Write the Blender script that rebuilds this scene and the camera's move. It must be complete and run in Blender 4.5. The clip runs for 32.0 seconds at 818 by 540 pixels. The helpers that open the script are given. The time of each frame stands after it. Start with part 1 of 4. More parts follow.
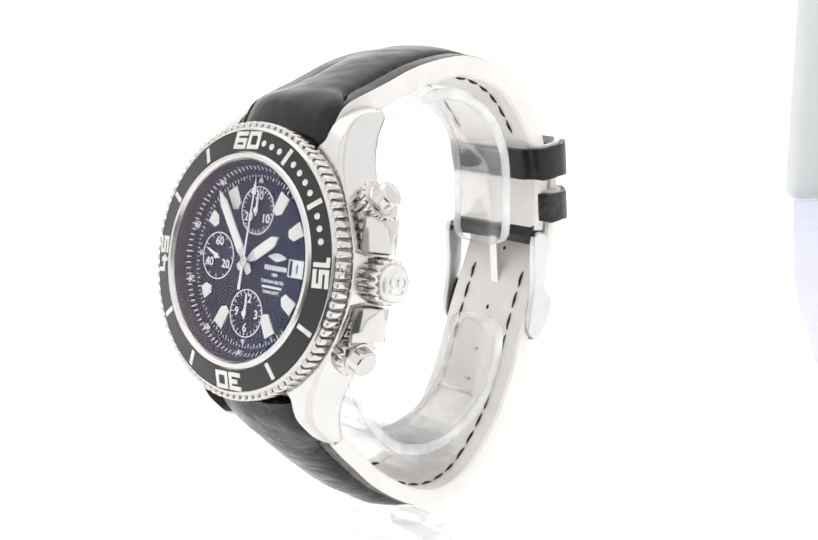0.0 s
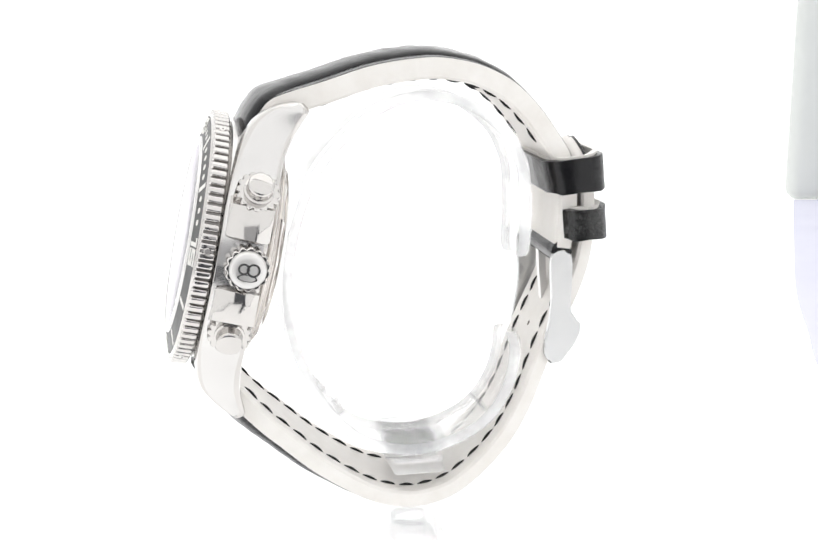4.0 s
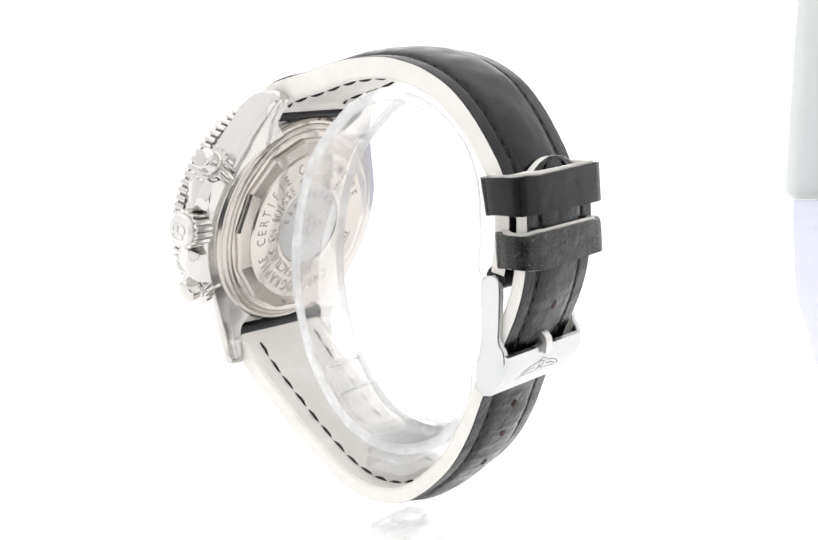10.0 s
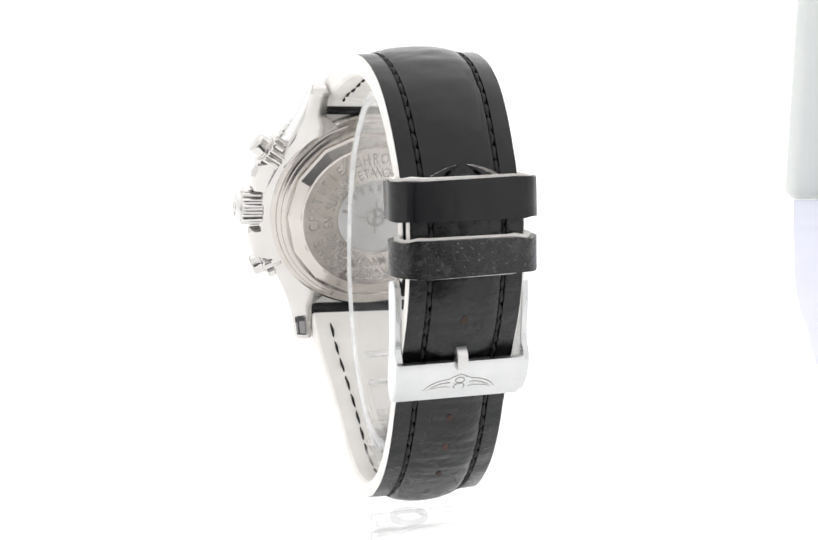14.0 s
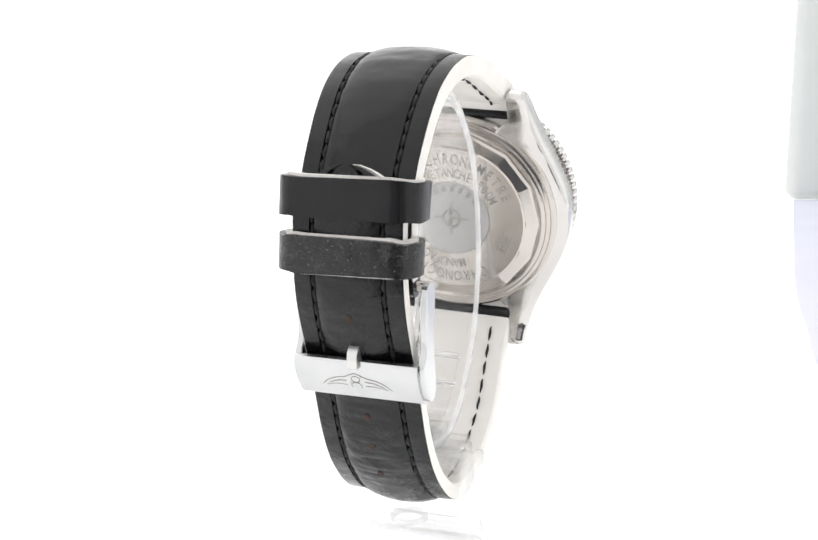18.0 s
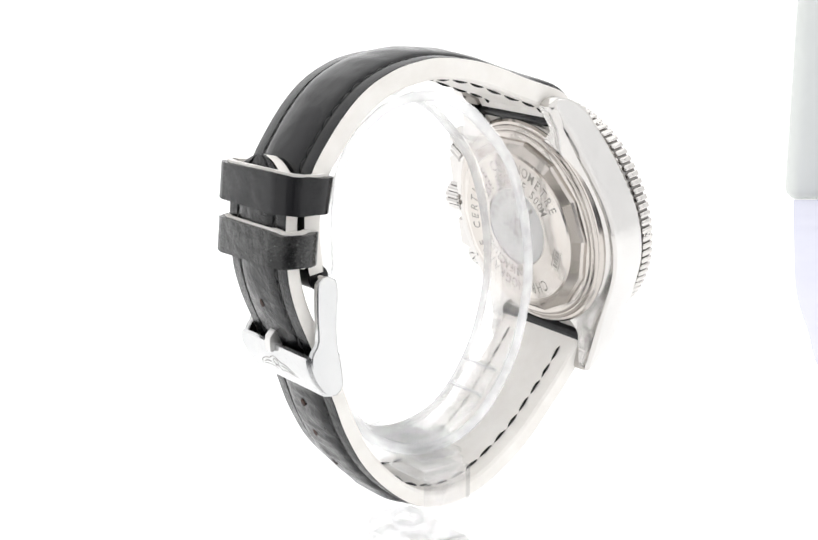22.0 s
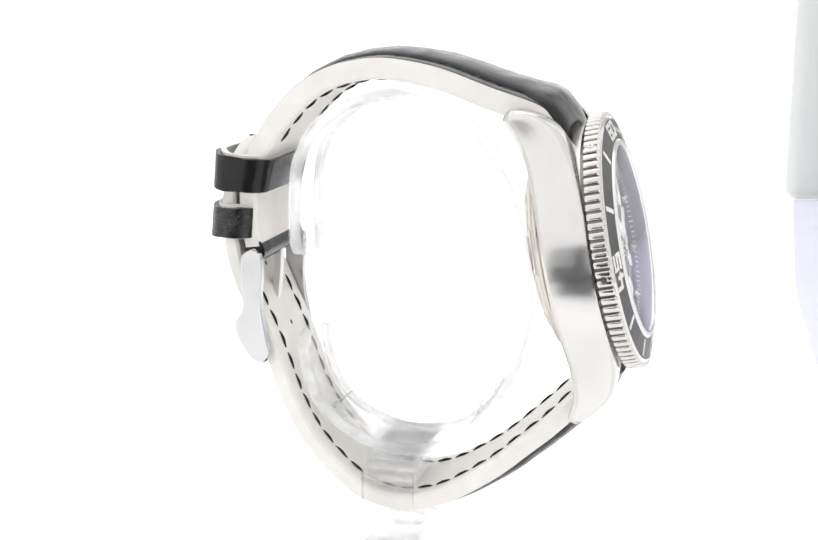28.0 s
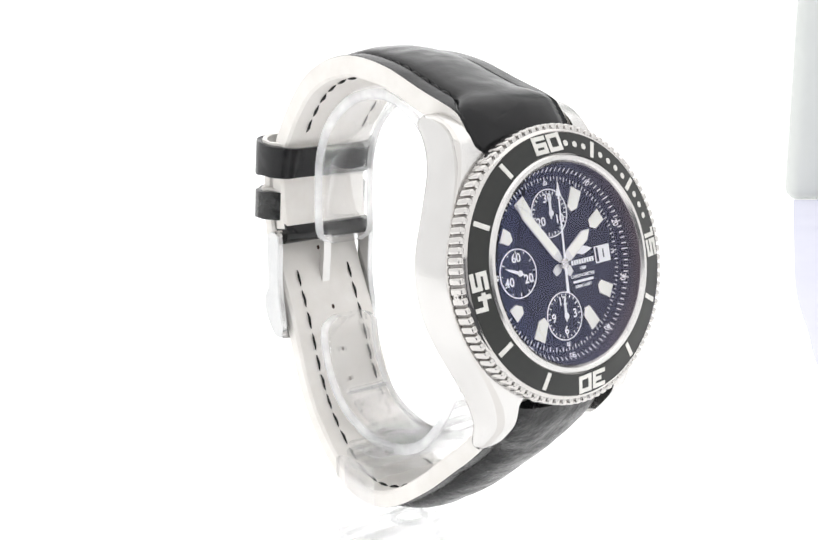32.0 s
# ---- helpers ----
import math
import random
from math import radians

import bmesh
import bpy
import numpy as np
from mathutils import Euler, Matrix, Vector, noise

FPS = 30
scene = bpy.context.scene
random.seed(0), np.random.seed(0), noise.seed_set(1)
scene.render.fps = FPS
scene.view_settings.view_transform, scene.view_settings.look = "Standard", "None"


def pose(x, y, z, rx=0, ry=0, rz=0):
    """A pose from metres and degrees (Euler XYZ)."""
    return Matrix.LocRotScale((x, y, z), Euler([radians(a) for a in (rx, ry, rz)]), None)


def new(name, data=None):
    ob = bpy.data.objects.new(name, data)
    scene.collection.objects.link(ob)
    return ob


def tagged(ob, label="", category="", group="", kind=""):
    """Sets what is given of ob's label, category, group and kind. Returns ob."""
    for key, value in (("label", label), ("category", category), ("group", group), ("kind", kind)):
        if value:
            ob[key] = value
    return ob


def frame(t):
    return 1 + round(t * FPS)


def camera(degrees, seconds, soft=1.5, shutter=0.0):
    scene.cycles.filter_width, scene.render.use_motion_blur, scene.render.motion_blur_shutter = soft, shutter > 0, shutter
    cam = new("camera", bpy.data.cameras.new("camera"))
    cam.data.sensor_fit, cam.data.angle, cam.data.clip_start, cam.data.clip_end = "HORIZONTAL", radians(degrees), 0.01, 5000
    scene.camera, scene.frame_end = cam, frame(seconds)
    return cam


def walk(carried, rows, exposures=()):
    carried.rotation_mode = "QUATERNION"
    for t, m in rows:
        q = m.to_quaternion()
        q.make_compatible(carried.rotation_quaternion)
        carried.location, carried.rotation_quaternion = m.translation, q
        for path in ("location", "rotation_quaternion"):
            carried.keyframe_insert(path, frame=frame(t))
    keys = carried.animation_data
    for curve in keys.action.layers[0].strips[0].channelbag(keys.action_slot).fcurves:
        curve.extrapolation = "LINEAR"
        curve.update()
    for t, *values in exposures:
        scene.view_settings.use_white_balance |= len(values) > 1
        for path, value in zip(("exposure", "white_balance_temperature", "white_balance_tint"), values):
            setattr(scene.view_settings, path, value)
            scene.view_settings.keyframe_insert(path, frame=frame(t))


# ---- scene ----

# ---------------------------------------------------------------- camera
cam = camera(34.0, 32.0)
VIEW = pose(0, -0.23304, 0.108, 90 - 12.979, -0.099, 0.053)
walk(cam, [(0, VIEW), (32, VIEW)])

# ---------------------------------------------------------------- world and light levels
world = bpy.data.worlds.new("studio_room")
world.use_nodes = True
world.node_tree.nodes["Background"].inputs[0].default_value = (0.9, 0.92, 1.0, 1)
world.node_tree.nodes["Background"].inputs[1].default_value = 0.14
scene.world = world
scene.view_settings.exposure = 0.0
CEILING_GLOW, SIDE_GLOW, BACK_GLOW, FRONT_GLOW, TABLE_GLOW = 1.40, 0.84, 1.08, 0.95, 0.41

TURN = -8.6688                    # degrees a second of the turntable
MM = 0.001
TAU = 2 * math.pi


# ---------------------------------------------------------------- materials
def material(name):
    m = bpy.data.materials.new(name)
    m.use_nodes = True
    t = m.node_tree
    return m, t, t.nodes["Principled BSDF"]


def noise_node(t, scale, detail=4.0, rough=0.6):
    co = t.nodes.new("ShaderNodeTexCoord")
    n = t.nodes.new("ShaderNodeTexNoise")
    n.inputs["Scale"].default_value, n.inputs["Detail"].default_value, n.inputs["Roughness"].default_value = scale, detail, rough
    t.links.new(co.outputs["Object"], n.inputs["Vector"])
    return n


def ramp(t, source, stops):
    r = t.nodes.new("ShaderNodeValToRGB")
    while len(r.color_ramp.elements) < len(stops):
        r.color_ramp.elements.new(0.5)
    for e, (at, c) in zip(r.color_ramp.elements, stops):
        e.position, e.color = at, (*c, 1) if len(c) == 3 else c
    t.links.new(source, r.inputs["Fac"])
    return r


def bump(t, b, source, strength, distance):
    n = t.nodes.new("ShaderNodeBump")
    n.inputs["Strength"].default_value, n.inputs["Distance"].default_value = strength, distance
    t.links.new(source, n.inputs["Height"])
    t.links.new(n.outputs["Normal"], b.inputs["Normal"])


def surface(name, dark, light, rough=(0.4, 0.5), metal=0.0, scale=300.0, fine=3000.0, relief=0.1, depth=0.00005, coat=0.0, spec=0.5):
    """Colour varied at a broad scale, roughness and relief at a fine one."""
    m, t, b = material(name)
    broad, grain = noise_node(t, scale), noise_node(t, fine, 3.0)
    t.links.new(ramp(t, broad.outputs["Fac"], [(0.3, dark), (0.7, light)]).outputs["Color"], b.inputs["Base Color"])
    t.links.new(ramp(t, broad.outputs["Fac"], [(0.3, (rough[0],) * 3), (0.7, (rough[1],) * 3)]).outputs["Color"], b.inputs["Roughness"])
    b.inputs["Metallic"].default_value = metal
    b.inputs["Coat Weight"].default_value = coat
    b.inputs["Specular IOR Level"].default_value = spec
    if relief:
        bump(t, b, grain.outputs["Fac"], relief, depth)
    return m


def ripple(m, scale, strength, distance):
    """A broad unevenness under the fine grain."""
    t = m.node_tree
    fine = [n for n in t.nodes if n.bl_idname == "ShaderNodeBump"][0]
    wide = t.nodes.new("ShaderNodeBump")
    wide.inputs["Strength"].default_value, wide.inputs["Distance"].default_value = strength, distance
    t.links.new(noise_node(t, scale, 3.0, 0.5).outputs["Fac"], wide.inputs["Height"])
    t.links.new(wide.outputs["Normal"], fine.inputs["Normal"])


def glow(name, colour, strength):
    m, t, b = material(name)
    n = noise_node(t, 3.0, 2.0)
    c = ramp(t, n.outputs["Fac"], [(0.3, tuple(x * 0.985 for x in colour)), (0.7, colour)])
    t.links.new(c.outputs["Color"], b.inputs["Emission Color"])
    b.inputs["Base Color"].default_value = (0.25, 0.25, 0.25, 1)
    b.inputs["Emission Strength"].default_value = strength
    b.inputs["Roughness"].default_value = 0.9
    return m


STEEL = surface("polished_steel", (0.56, 0.543, 0.527), (0.60, 0.583, 0.567), (0.08, 0.11), 1.0, 120, 6000, 0.0)
BRUSHED = surface("brushed_steel", (0.61, 0.60, 0.59), (0.67, 0.66, 0.65), (0.21, 0.26), 1.0, 90, 9000, 0.0)
CAPSTEEL = surface("satin_steel", (0.66, 0.65, 0.64), (0.72, 0.71, 0.70), (0.38, 0.48), 1.0, 300, 9000, 0.0)
BACKSTEEL = surface("caseback_steel", (0.49, 0.455, 0.425), (0.56, 0.53, 0.50), (0.13, 0.17), 1.0, 60, 7000, 0.0)
MATTSTEEL = surface("matt_steel", (0.46, 0.455, 0.45), (0.52, 0.515, 0.51), (0.42, 0.5), 1.0, 200, 9000, 0.0)
# Darker steel colour that carries the shade between the bezel teeth.
GAP_SHADE = surface("painted_gap_shade", (0.22, 0.212, 0.205), (0.30, 0.29, 0.28), (0.35, 0.45), 1.0, 400, 9000, 0.0)
ENGRAVED = surface("engraved_steel", (0.27, 0.26, 0.245), (0.37, 0.355, 0.335), (0.4, 0.55), 1.0, 300, 9000, 0.2, 0.00002)
# Near-black steel colour for the shade down in the flutes.
FLUTE_SHADE = surface("painted_flute_shade", (0.10, 0.095, 0.09), (0.16, 0.152, 0.145), (0.35, 0.45), 1.0, 400, 9000, 0.0)
BUCKLESTEEL = surface("buckle_steel", (0.54, 0.545, 0.55), (0.61, 0.61, 0.61), (0.20, 0.27), 1.0, 160, 9000, 0.0)
CROWN_GAP_SHADE = surface("crown_gap_shade", (0.03, 0.03, 0.03), (0.07, 0.065, 0.06), (0.5, 0.7), 0.3)
INSERT = surface("black_bezel_insert", (0.006, 0.007, 0.006), (0.012, 0.013, 0.011), (0.32, 0.42), 0.0, 400, 9000, 0.05, 0.00001)
SILVER = surface("silver_print", (0.62, 0.61, 0.58), (0.74, 0.73, 0.70), (0.3, 0.4), 0.5, 500, 9000, 0.05)
DIAL = surface("black_dial", (0.003, 0.003, 0.006), (0.006, 0.006, 0.012), (0.45, 0.6), 0.0, 300, 9000, 0.0, 0.00001, 0.0, 0.25)
LUME = surface("pale_lume", (0.83, 0.82, 0.74), (0.89, 0.88, 0.81), (0.5, 0.6), 0.0, 500, 8000, 0.1, 0.00002)
PRINT = surface("white_print", (0.86, 0.86, 0.86), (0.91, 0.91, 0.91), (0.5, 0.6), 0.0, 500, 8000, 0.0)
LEATHER = surface("black_leather", (0.003, 0.003, 0.004), (0.009, 0.009, 0.010), (0.14, 0.27), 0.0, 180, 1700, 0.26, 0.00010, 0.0, 0.33)
FLAP = surface("worn_strap_leather", (0.003, 0.003, 0.004), (0.010, 0.010, 0.011), (0.13, 0.34), 0.0, 260, 1700, 0.5, 0.00016, 0.0, 0.36)
WORN = surface("worn_black_leather", (0.003, 0.003, 0.003), (0.009, 0.009, 0.009), (0.08, 0.34), 0.0, 420, 2600, 0.5, 0.00012)


def scuff(m, low=0.55, high=0.70, scale=330, amount=0.45):
    """Bare grey scuffs over the dark finish."""
    t = m.node_tree
    b = t.nodes["Principled BSDF"]
    old = b.inputs["Base Color"].links[0].from_socket
    n = noise_node(t, scale, 9.0, 0.7)
    mask = ramp(t, n.outputs["Fac"], [(low, (0, 0, 0)), (high, (amount,) * 3)])
    mix = t.nodes.new("ShaderNodeMix")
    mix.data_type = "RGBA"
    mix.inputs["B"].default_value = (0.20, 0.21, 0.20, 1)
    t.links.new(mask.outputs["Color"], mix.inputs["Factor"])
    t.links.new(old, mix.inputs["A"])
    t.links.new(mix.outputs["Result"], b.inputs["Base Color"])


scuff(WORN, 0.52, 0.68, 420, 0.09)
scuff(WORN, 0.585, 0.65, 2300, 0.6)
scuff(FLAP, 0.63, 0.82, 480)
scuff(LEATHER, 0.69, 0.82, 900)
ripple(LEATHER, 60, 0.55, 0.0014)
ripple(FLAP, 130, 0.75, 0.0012)
ripple(WORN, 200, 0.6, 0.0008)
THREAD = surface("black_thread", (0.003, 0.003, 0.003), (0.009, 0.009, 0.009), (0.6, 0.8), 0.0, 900, 9000, 0.3)
LINING = surface("white_leather_lining", (0.75, 0.722, 0.685), (0.82, 0.80, 0.772), (0.5, 0.65), 0.0, 170, 4200, 0.25, 0.00006)
HOLE = surface("brown_hole", (0.010, 0.006, 0.005), (0.06, 0.022, 0.014), (0.7, 0.8))


def coated_glass(name):
    """Thin sapphire with a violet anti-reflection coat: clear, with a tinted gloss."""
    m, t, b = material(name)
    out = t.nodes["Material Output"]
    t.nodes.remove(b)
    clear, gloss, mix = (t.nodes.new("ShaderNode" + k) for k in ("BsdfTransparent", "BsdfGlossy", "MixShader"))
    lw = t.nodes.new("ShaderNodeLayerWeight")
    lw.inputs["Blend"].default_value = 0.5
    coat = ramp(t, lw.outputs["Facing"], [(0.16, (0.34, 0.40, 0.80)), (0.33, (0.46, 0.46, 0.72)), (0.47, (0.66, 0.54, 0.62)), (0.64, (0.84, 0.82, 0.86))])
    t.links.new(coat.outputs["Color"], gloss.inputs["Color"])
    gloss.inputs["Roughness"].default_value = 0.02
    strength = ramp(t, lw.outputs["Facing"], [(0.0, (0.08,) * 3), (0.34, (0.11,) * 3), (0.52, (0.14,) * 3), (0.66, (0.22,) * 3), (0.78, (0.42,) * 3), (0.92, (0.85,) * 3)])
    t.links.new(strength.outputs["Color"], mix.inputs[0])
    t.links.new(clear.outputs[0], mix.inputs[1])
    t.links.new(gloss.outputs[0], mix.inputs[2])
    t.links.new(mix.outputs[0], out.inputs["Surface"])
    return m


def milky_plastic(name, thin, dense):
    """Milky white for acrylic edges: the light they gather is painted as colour."""
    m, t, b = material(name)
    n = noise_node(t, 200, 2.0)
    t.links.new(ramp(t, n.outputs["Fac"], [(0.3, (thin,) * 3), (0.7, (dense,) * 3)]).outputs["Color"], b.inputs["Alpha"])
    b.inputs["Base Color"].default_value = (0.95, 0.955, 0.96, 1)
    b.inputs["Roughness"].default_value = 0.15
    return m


def acrylic(name, haze, solid):
    """Clear acrylic with fine scratches and a faint haze; solid is the share that bends the light."""
    m, t, b = material(name)
    n = noise_node(t, 240, 5.0)
    t.links.new(ramp(t, n.outputs["Fac"], [(0.35, (0.0,) * 3), (0.75, (0.015,) * 3)]).outputs["Color"], b.inputs["Roughness"])
    b.inputs["Base Color"].default_value = (0.99, 0.992, 0.995, 1)
    b.inputs["IOR"].default_value = 1.45
    b.inputs["Transmission Weight"].default_value = 1 - haze
    b.inputs["Alpha"].default_value = solid
    return m


ACRYLIC = acrylic("clear_acrylic", 0.04, 0.23)
THICK = acrylic("clear_acrylic_block", 0.05, 0.27)
BASE = acrylic("clear_acrylic_foot", 0.06, 0.44)
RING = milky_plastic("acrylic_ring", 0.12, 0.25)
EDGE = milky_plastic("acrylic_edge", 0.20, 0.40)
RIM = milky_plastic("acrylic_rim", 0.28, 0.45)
SAPPHIRE = coated_glass("sapphire_crystal")


# ---------------------------------------------------------------- mesh helpers (all in millimetres)
FRAMES = {}


def part(name, bm, mat, parent, label="", m=None, flat=False):
    """Links a bmesh, or a ready mesh, as one mesh object under a thing or a part."""
    if isinstance(bm, bmesh.types.BMesh):
        bmesh.ops.transform(bm, matrix=Matrix.Scale(MM, 4), verts=bm.verts)
        me = bpy.data.meshes.new(name)
        bm.to_mesh(me)
        bm.free()
        if not flat:
            me.polygons.foreach_set("use_smooth", [True] * len(me.polygons))
            me.set_sharp_from_angle(angle=radians(35))
        me.materials.append(mat)
    else:
        me = bm
    ob = new(name, me)
    ob.parent = parent
    local = (m or Matrix()).copy()
    local.translation *= MM
    ob.matrix_basis = FRAMES.get(parent, Matrix()) @ local
    if label:
        tagged(ob, label)
    return ob


def revolve(profile, n=96, closed=True, a0=0.0, a1=TAU):
    """A ring or disc from (radius, z) pairs; a closed profile gives a solid ring."""
    bm = bmesh.new()
    full = abs(a1 - a0 - TAU) < 1e-6
    cols = []
    for i in range(n if full else n + 1):
        a = a0 + (a1 - a0) * i / n
        cols.append([bm.verts.new((r * math.cos(a), r * math.sin(a), z)) for r, z in profile])
    k = len(profile)
    for i in range(n):
        p, q = cols[i], cols[(i + 1) % len(cols)]
        for j in range(k if closed else k - 1):
            bm.faces.new((p[j], q[j], q[(j + 1) % k], p[(j + 1) % k]))
    bmesh.ops.remove_doubles(bm, verts=bm.verts, dist=1e-4)
    bmesh.ops.recalc_face_normals(bm, faces=bm.faces)
    return bm


def prism(outline, z0, z1, bev=0.0, seg=1):
    """An upright prism over a plan outline, its upper edge bevelled."""
    bm = bmesh.new()
    lo = [bm.verts.new((x, y, z0)) for x, y in outline]
    hi = [bm.verts.new((x, y, z1)) for x, y in outline]
    n = len(outline)
    for i in range(n):
        bm.faces.new((lo[i], lo[(i + 1) % n], hi[(i + 1) % n], hi[i]))
    bm.faces.new(lo[::-1])
    top = bm.faces.new(hi)
    bmesh.ops.recalc_face_normals(bm, faces=bm.faces)
    if bev:
        bmesh.ops.bevel(bm, geom=list(top.edges), offset=bev, segments=seg, affect="EDGES", profile=0.5)
    return bm


def block(x0, x1, y0, y1, z0, z1, bev=0.3, seg=2):
    bm = bmesh.new()
    bmesh.ops.create_cube(bm, size=1)
    bmesh.ops.transform(bm, matrix=Matrix.Translation(((x0 + x1) / 2, (y0 + y1) / 2, (z0 + z1) / 2)) @ Matrix.Diagonal((x1 - x0, y1 - y0, z1 - z0, 1)), verts=bm.verts)
    if bev:
        bmesh.ops.bevel(bm, geom=list(bm.edges), offset=bev, segments=seg, affect="EDGES", profile=0.5)
    return bm


def merge(*bms):
    """Joins bmeshes into the first."""
    base = bms[0]
    for other in bms[1:]:
        me = bpy.data.meshes.new("join")
        other.to_mesh(me)
        other.free()
        base.from_mesh(me)
        bpy.data.meshes.remove(me)
    return base


def moved(bm, m):
    bmesh.ops.transform(bm, matrix=m, verts=bm.verts)
    return bm


def spline(points, n):
    """A smooth curve (Catmull-Rom) through 2D points, n even steps of its length."""
    p = [Vector(q) for q in points]
    p = [p[0] * 2 - p[1]] + p + [p[-1] * 2 - p[-2]]
    fine = []
    for i in range(1, len(p) - 2):
        for k in range(24):
            t = k / 24
            fine.append(0.5 * ((2 * p[i]) + (p[i + 1] - p[i - 1]) * t + (2 * p[i - 1] - 5 * p[i] + 4 * p[i + 1] - p[i + 2]) * t * t + (3 * p[i] - p[i - 1] - 3 * p[i + 1] + p[i + 2]) * t ** 3))
    fine.append(p[-2])
    d = [0.0]
    for a, b in zip(fine, fine[1:]):
        d.append(d[-1] + (b - a).length)
    out, j = [], 0
    for i in range(n + 1):
        s = d[-1] * i / n
        while j < len(d) - 2 and d[j + 1] < s:
            j += 1
        f = (s - d[j]) / max(d[j + 1] - d[j], 1e-9)
        out.append(fine[j].lerp(fine[j + 1], min(max(f, 0), 1)))
    return out, d[-1]


GLYPHS = {}


def glyph(text, size, depth, bold=0.018):
    """A word or letter as a bmesh, centred, its foot at z = 0."""
    key = (text, size, depth, bold)
    if key not in GLYPHS:
        cu = bpy.data.curves.new("text", "FONT")
        cu.body, cu.size, cu.extrude, cu.resolution_u = text, size, depth / 2, 3
        cu.offset = size * bold
        cu.align_x, cu.align_y = "CENTER", "CENTER"
        ob = bpy.data.objects.new("text", cu)
        scene.collection.objects.link(ob)
        dg = bpy.context.evaluated_depsgraph_get()
        GLYPHS[key] = bpy.data.meshes.new_from_object(ob.evaluated_get(dg))
        bpy.data.objects.remove(ob)
    bm = bmesh.new()
    bm.from_mesh(GLYPHS[key])
    return moved(bm, Matrix.Translation((0, 0, depth / 2)))


def clock(a, r, z=0.0, turn=0.0):
    """The pose at a clock angle a (degrees from 12, clockwise), radius r, its y axis outward."""
    return Matrix.Rotation(-radians(a), 4, "Z") @ Matrix.Translation((0, r, z)) @ Matrix.Rotation(radians(turn), 4, "Z")


# ---------------------------------------------------------------- the light tent round the turntable
def sheet(name, corners, mat, label, thick=0.004):
    """A flat panel with thickness, from its corners in metres."""
    bm = bmesh.new()
    v = [Vector(c) for c in corners]
    nrm = (v[1] - v[0]).cross(v[2] - v[0]).normalized() * thick
    a = [bm.verts.new(c) for c in v]
    b = [bm.verts.new(c - nrm) for c in v]
    bm.faces.new(a)
    bm.faces.new(b[::-1])
    for i in range(len(v)):
        bm.faces.new((a[i], b[i], b[(i + 1) % len(v)], a[(i + 1) % len(v)]))
    bmesh.ops.recalc_face_normals(bm, faces=bm.faces)
    me = bpy.data.meshes.new(name)
    bm.to_mesh(me)
    bm.free()
    me.materials.append(mat)
    return tagged(new(name, me), label, kind="structure")


TABLE_WHITE = surface("glowing_white_table", (0.80, 0.80, 0.80), (0.86, 0.86, 0.86), (0.8, 0.9), 0.0, 6, 300, 0.0, spec=0.15)
# Emission added to keep the table pure white; it is no lamp.
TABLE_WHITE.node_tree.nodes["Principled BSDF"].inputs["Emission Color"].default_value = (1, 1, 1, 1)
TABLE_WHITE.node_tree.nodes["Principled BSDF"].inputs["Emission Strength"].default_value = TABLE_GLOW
# The notch, out of view, is cut to darken the buckle's reflections.
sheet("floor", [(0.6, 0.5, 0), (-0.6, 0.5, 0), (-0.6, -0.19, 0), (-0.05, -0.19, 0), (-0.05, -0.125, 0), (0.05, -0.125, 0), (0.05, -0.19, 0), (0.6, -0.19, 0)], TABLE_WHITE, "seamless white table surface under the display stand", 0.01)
sheet("backdrop", [(-0.6, 0.5, 0), (0.6, 0.5, 0), (0.6, 0.5, 0.7), (-0.6, 0.5, 0.7)], glow("glowing_backdrop", (1, 1, 1), BACK_GLOW), "glowing white fabric backdrop of a light tent")
sheet("wall_left", [(-0.6, -0.19, 0), (-0.6, 0.5, 0), (-0.6, 0.5, 0.7), (-0.6, -0.19, 0.7)], glow("glowing_side", (1, 1, 1), SIDE_GLOW), "glowing white side of a light tent")
sheet("wall_right", [(0.6, 0.5, 0), (0.6, -0.19, 0), (0.6, -0.19, 0.7), (0.6, 0.5, 0.7)], glow("glowing_side_right", (1, 1, 1), SIDE_GLOW), "glowing white side of a light tent")
sheet("ceiling", [(-0.6, -0.19, 0.7), (-0.6, 0.5, 0.7), (0.6, 0.5, 0.7), (0.6, -0.19, 0.7)], glow("glowing_top", (1, 0.995, 0.985), CEILING_GLOW), "glowing white diffuser top of a light tent")
FRONT = glow("glowing_front", (1, 1, 1), FRONT_GLOW)
sheet("wall_front_left", [(-0.10, -0.20, 0.0), (-0.6, -0.20, 0.0), (-0.6, -0.20, 0.7), (-0.10, -0.20, 0.7)], FRONT, "white front flap of a light tent")
sheet("wall_front_right", [(0.6, -0.20, 0.0), (0.10, -0.20, 0.0), (0.10, -0.20, 0.7), (0.6, -0.20, 0.7)], FRONT, "white front flap of a light tent")
sheet("wall_front_top", [(0.099, -0.20, 0.123), (-0.099, -0.20, 0.123), (-0.099, -0.20, 0.7), (0.099, -0.20, 0.7)], FRONT, "white front flap above the wide lens opening")
# Unseen grey pieces, added to put a grey band into the steel's reflections.
REFLECTION_CARD = surface("grey_reflection_card", (0.36, 0.36, 0.37), (0.42, 0.42, 0.43), (0.8, 0.9), 0.0, 20, 500, 0.1)
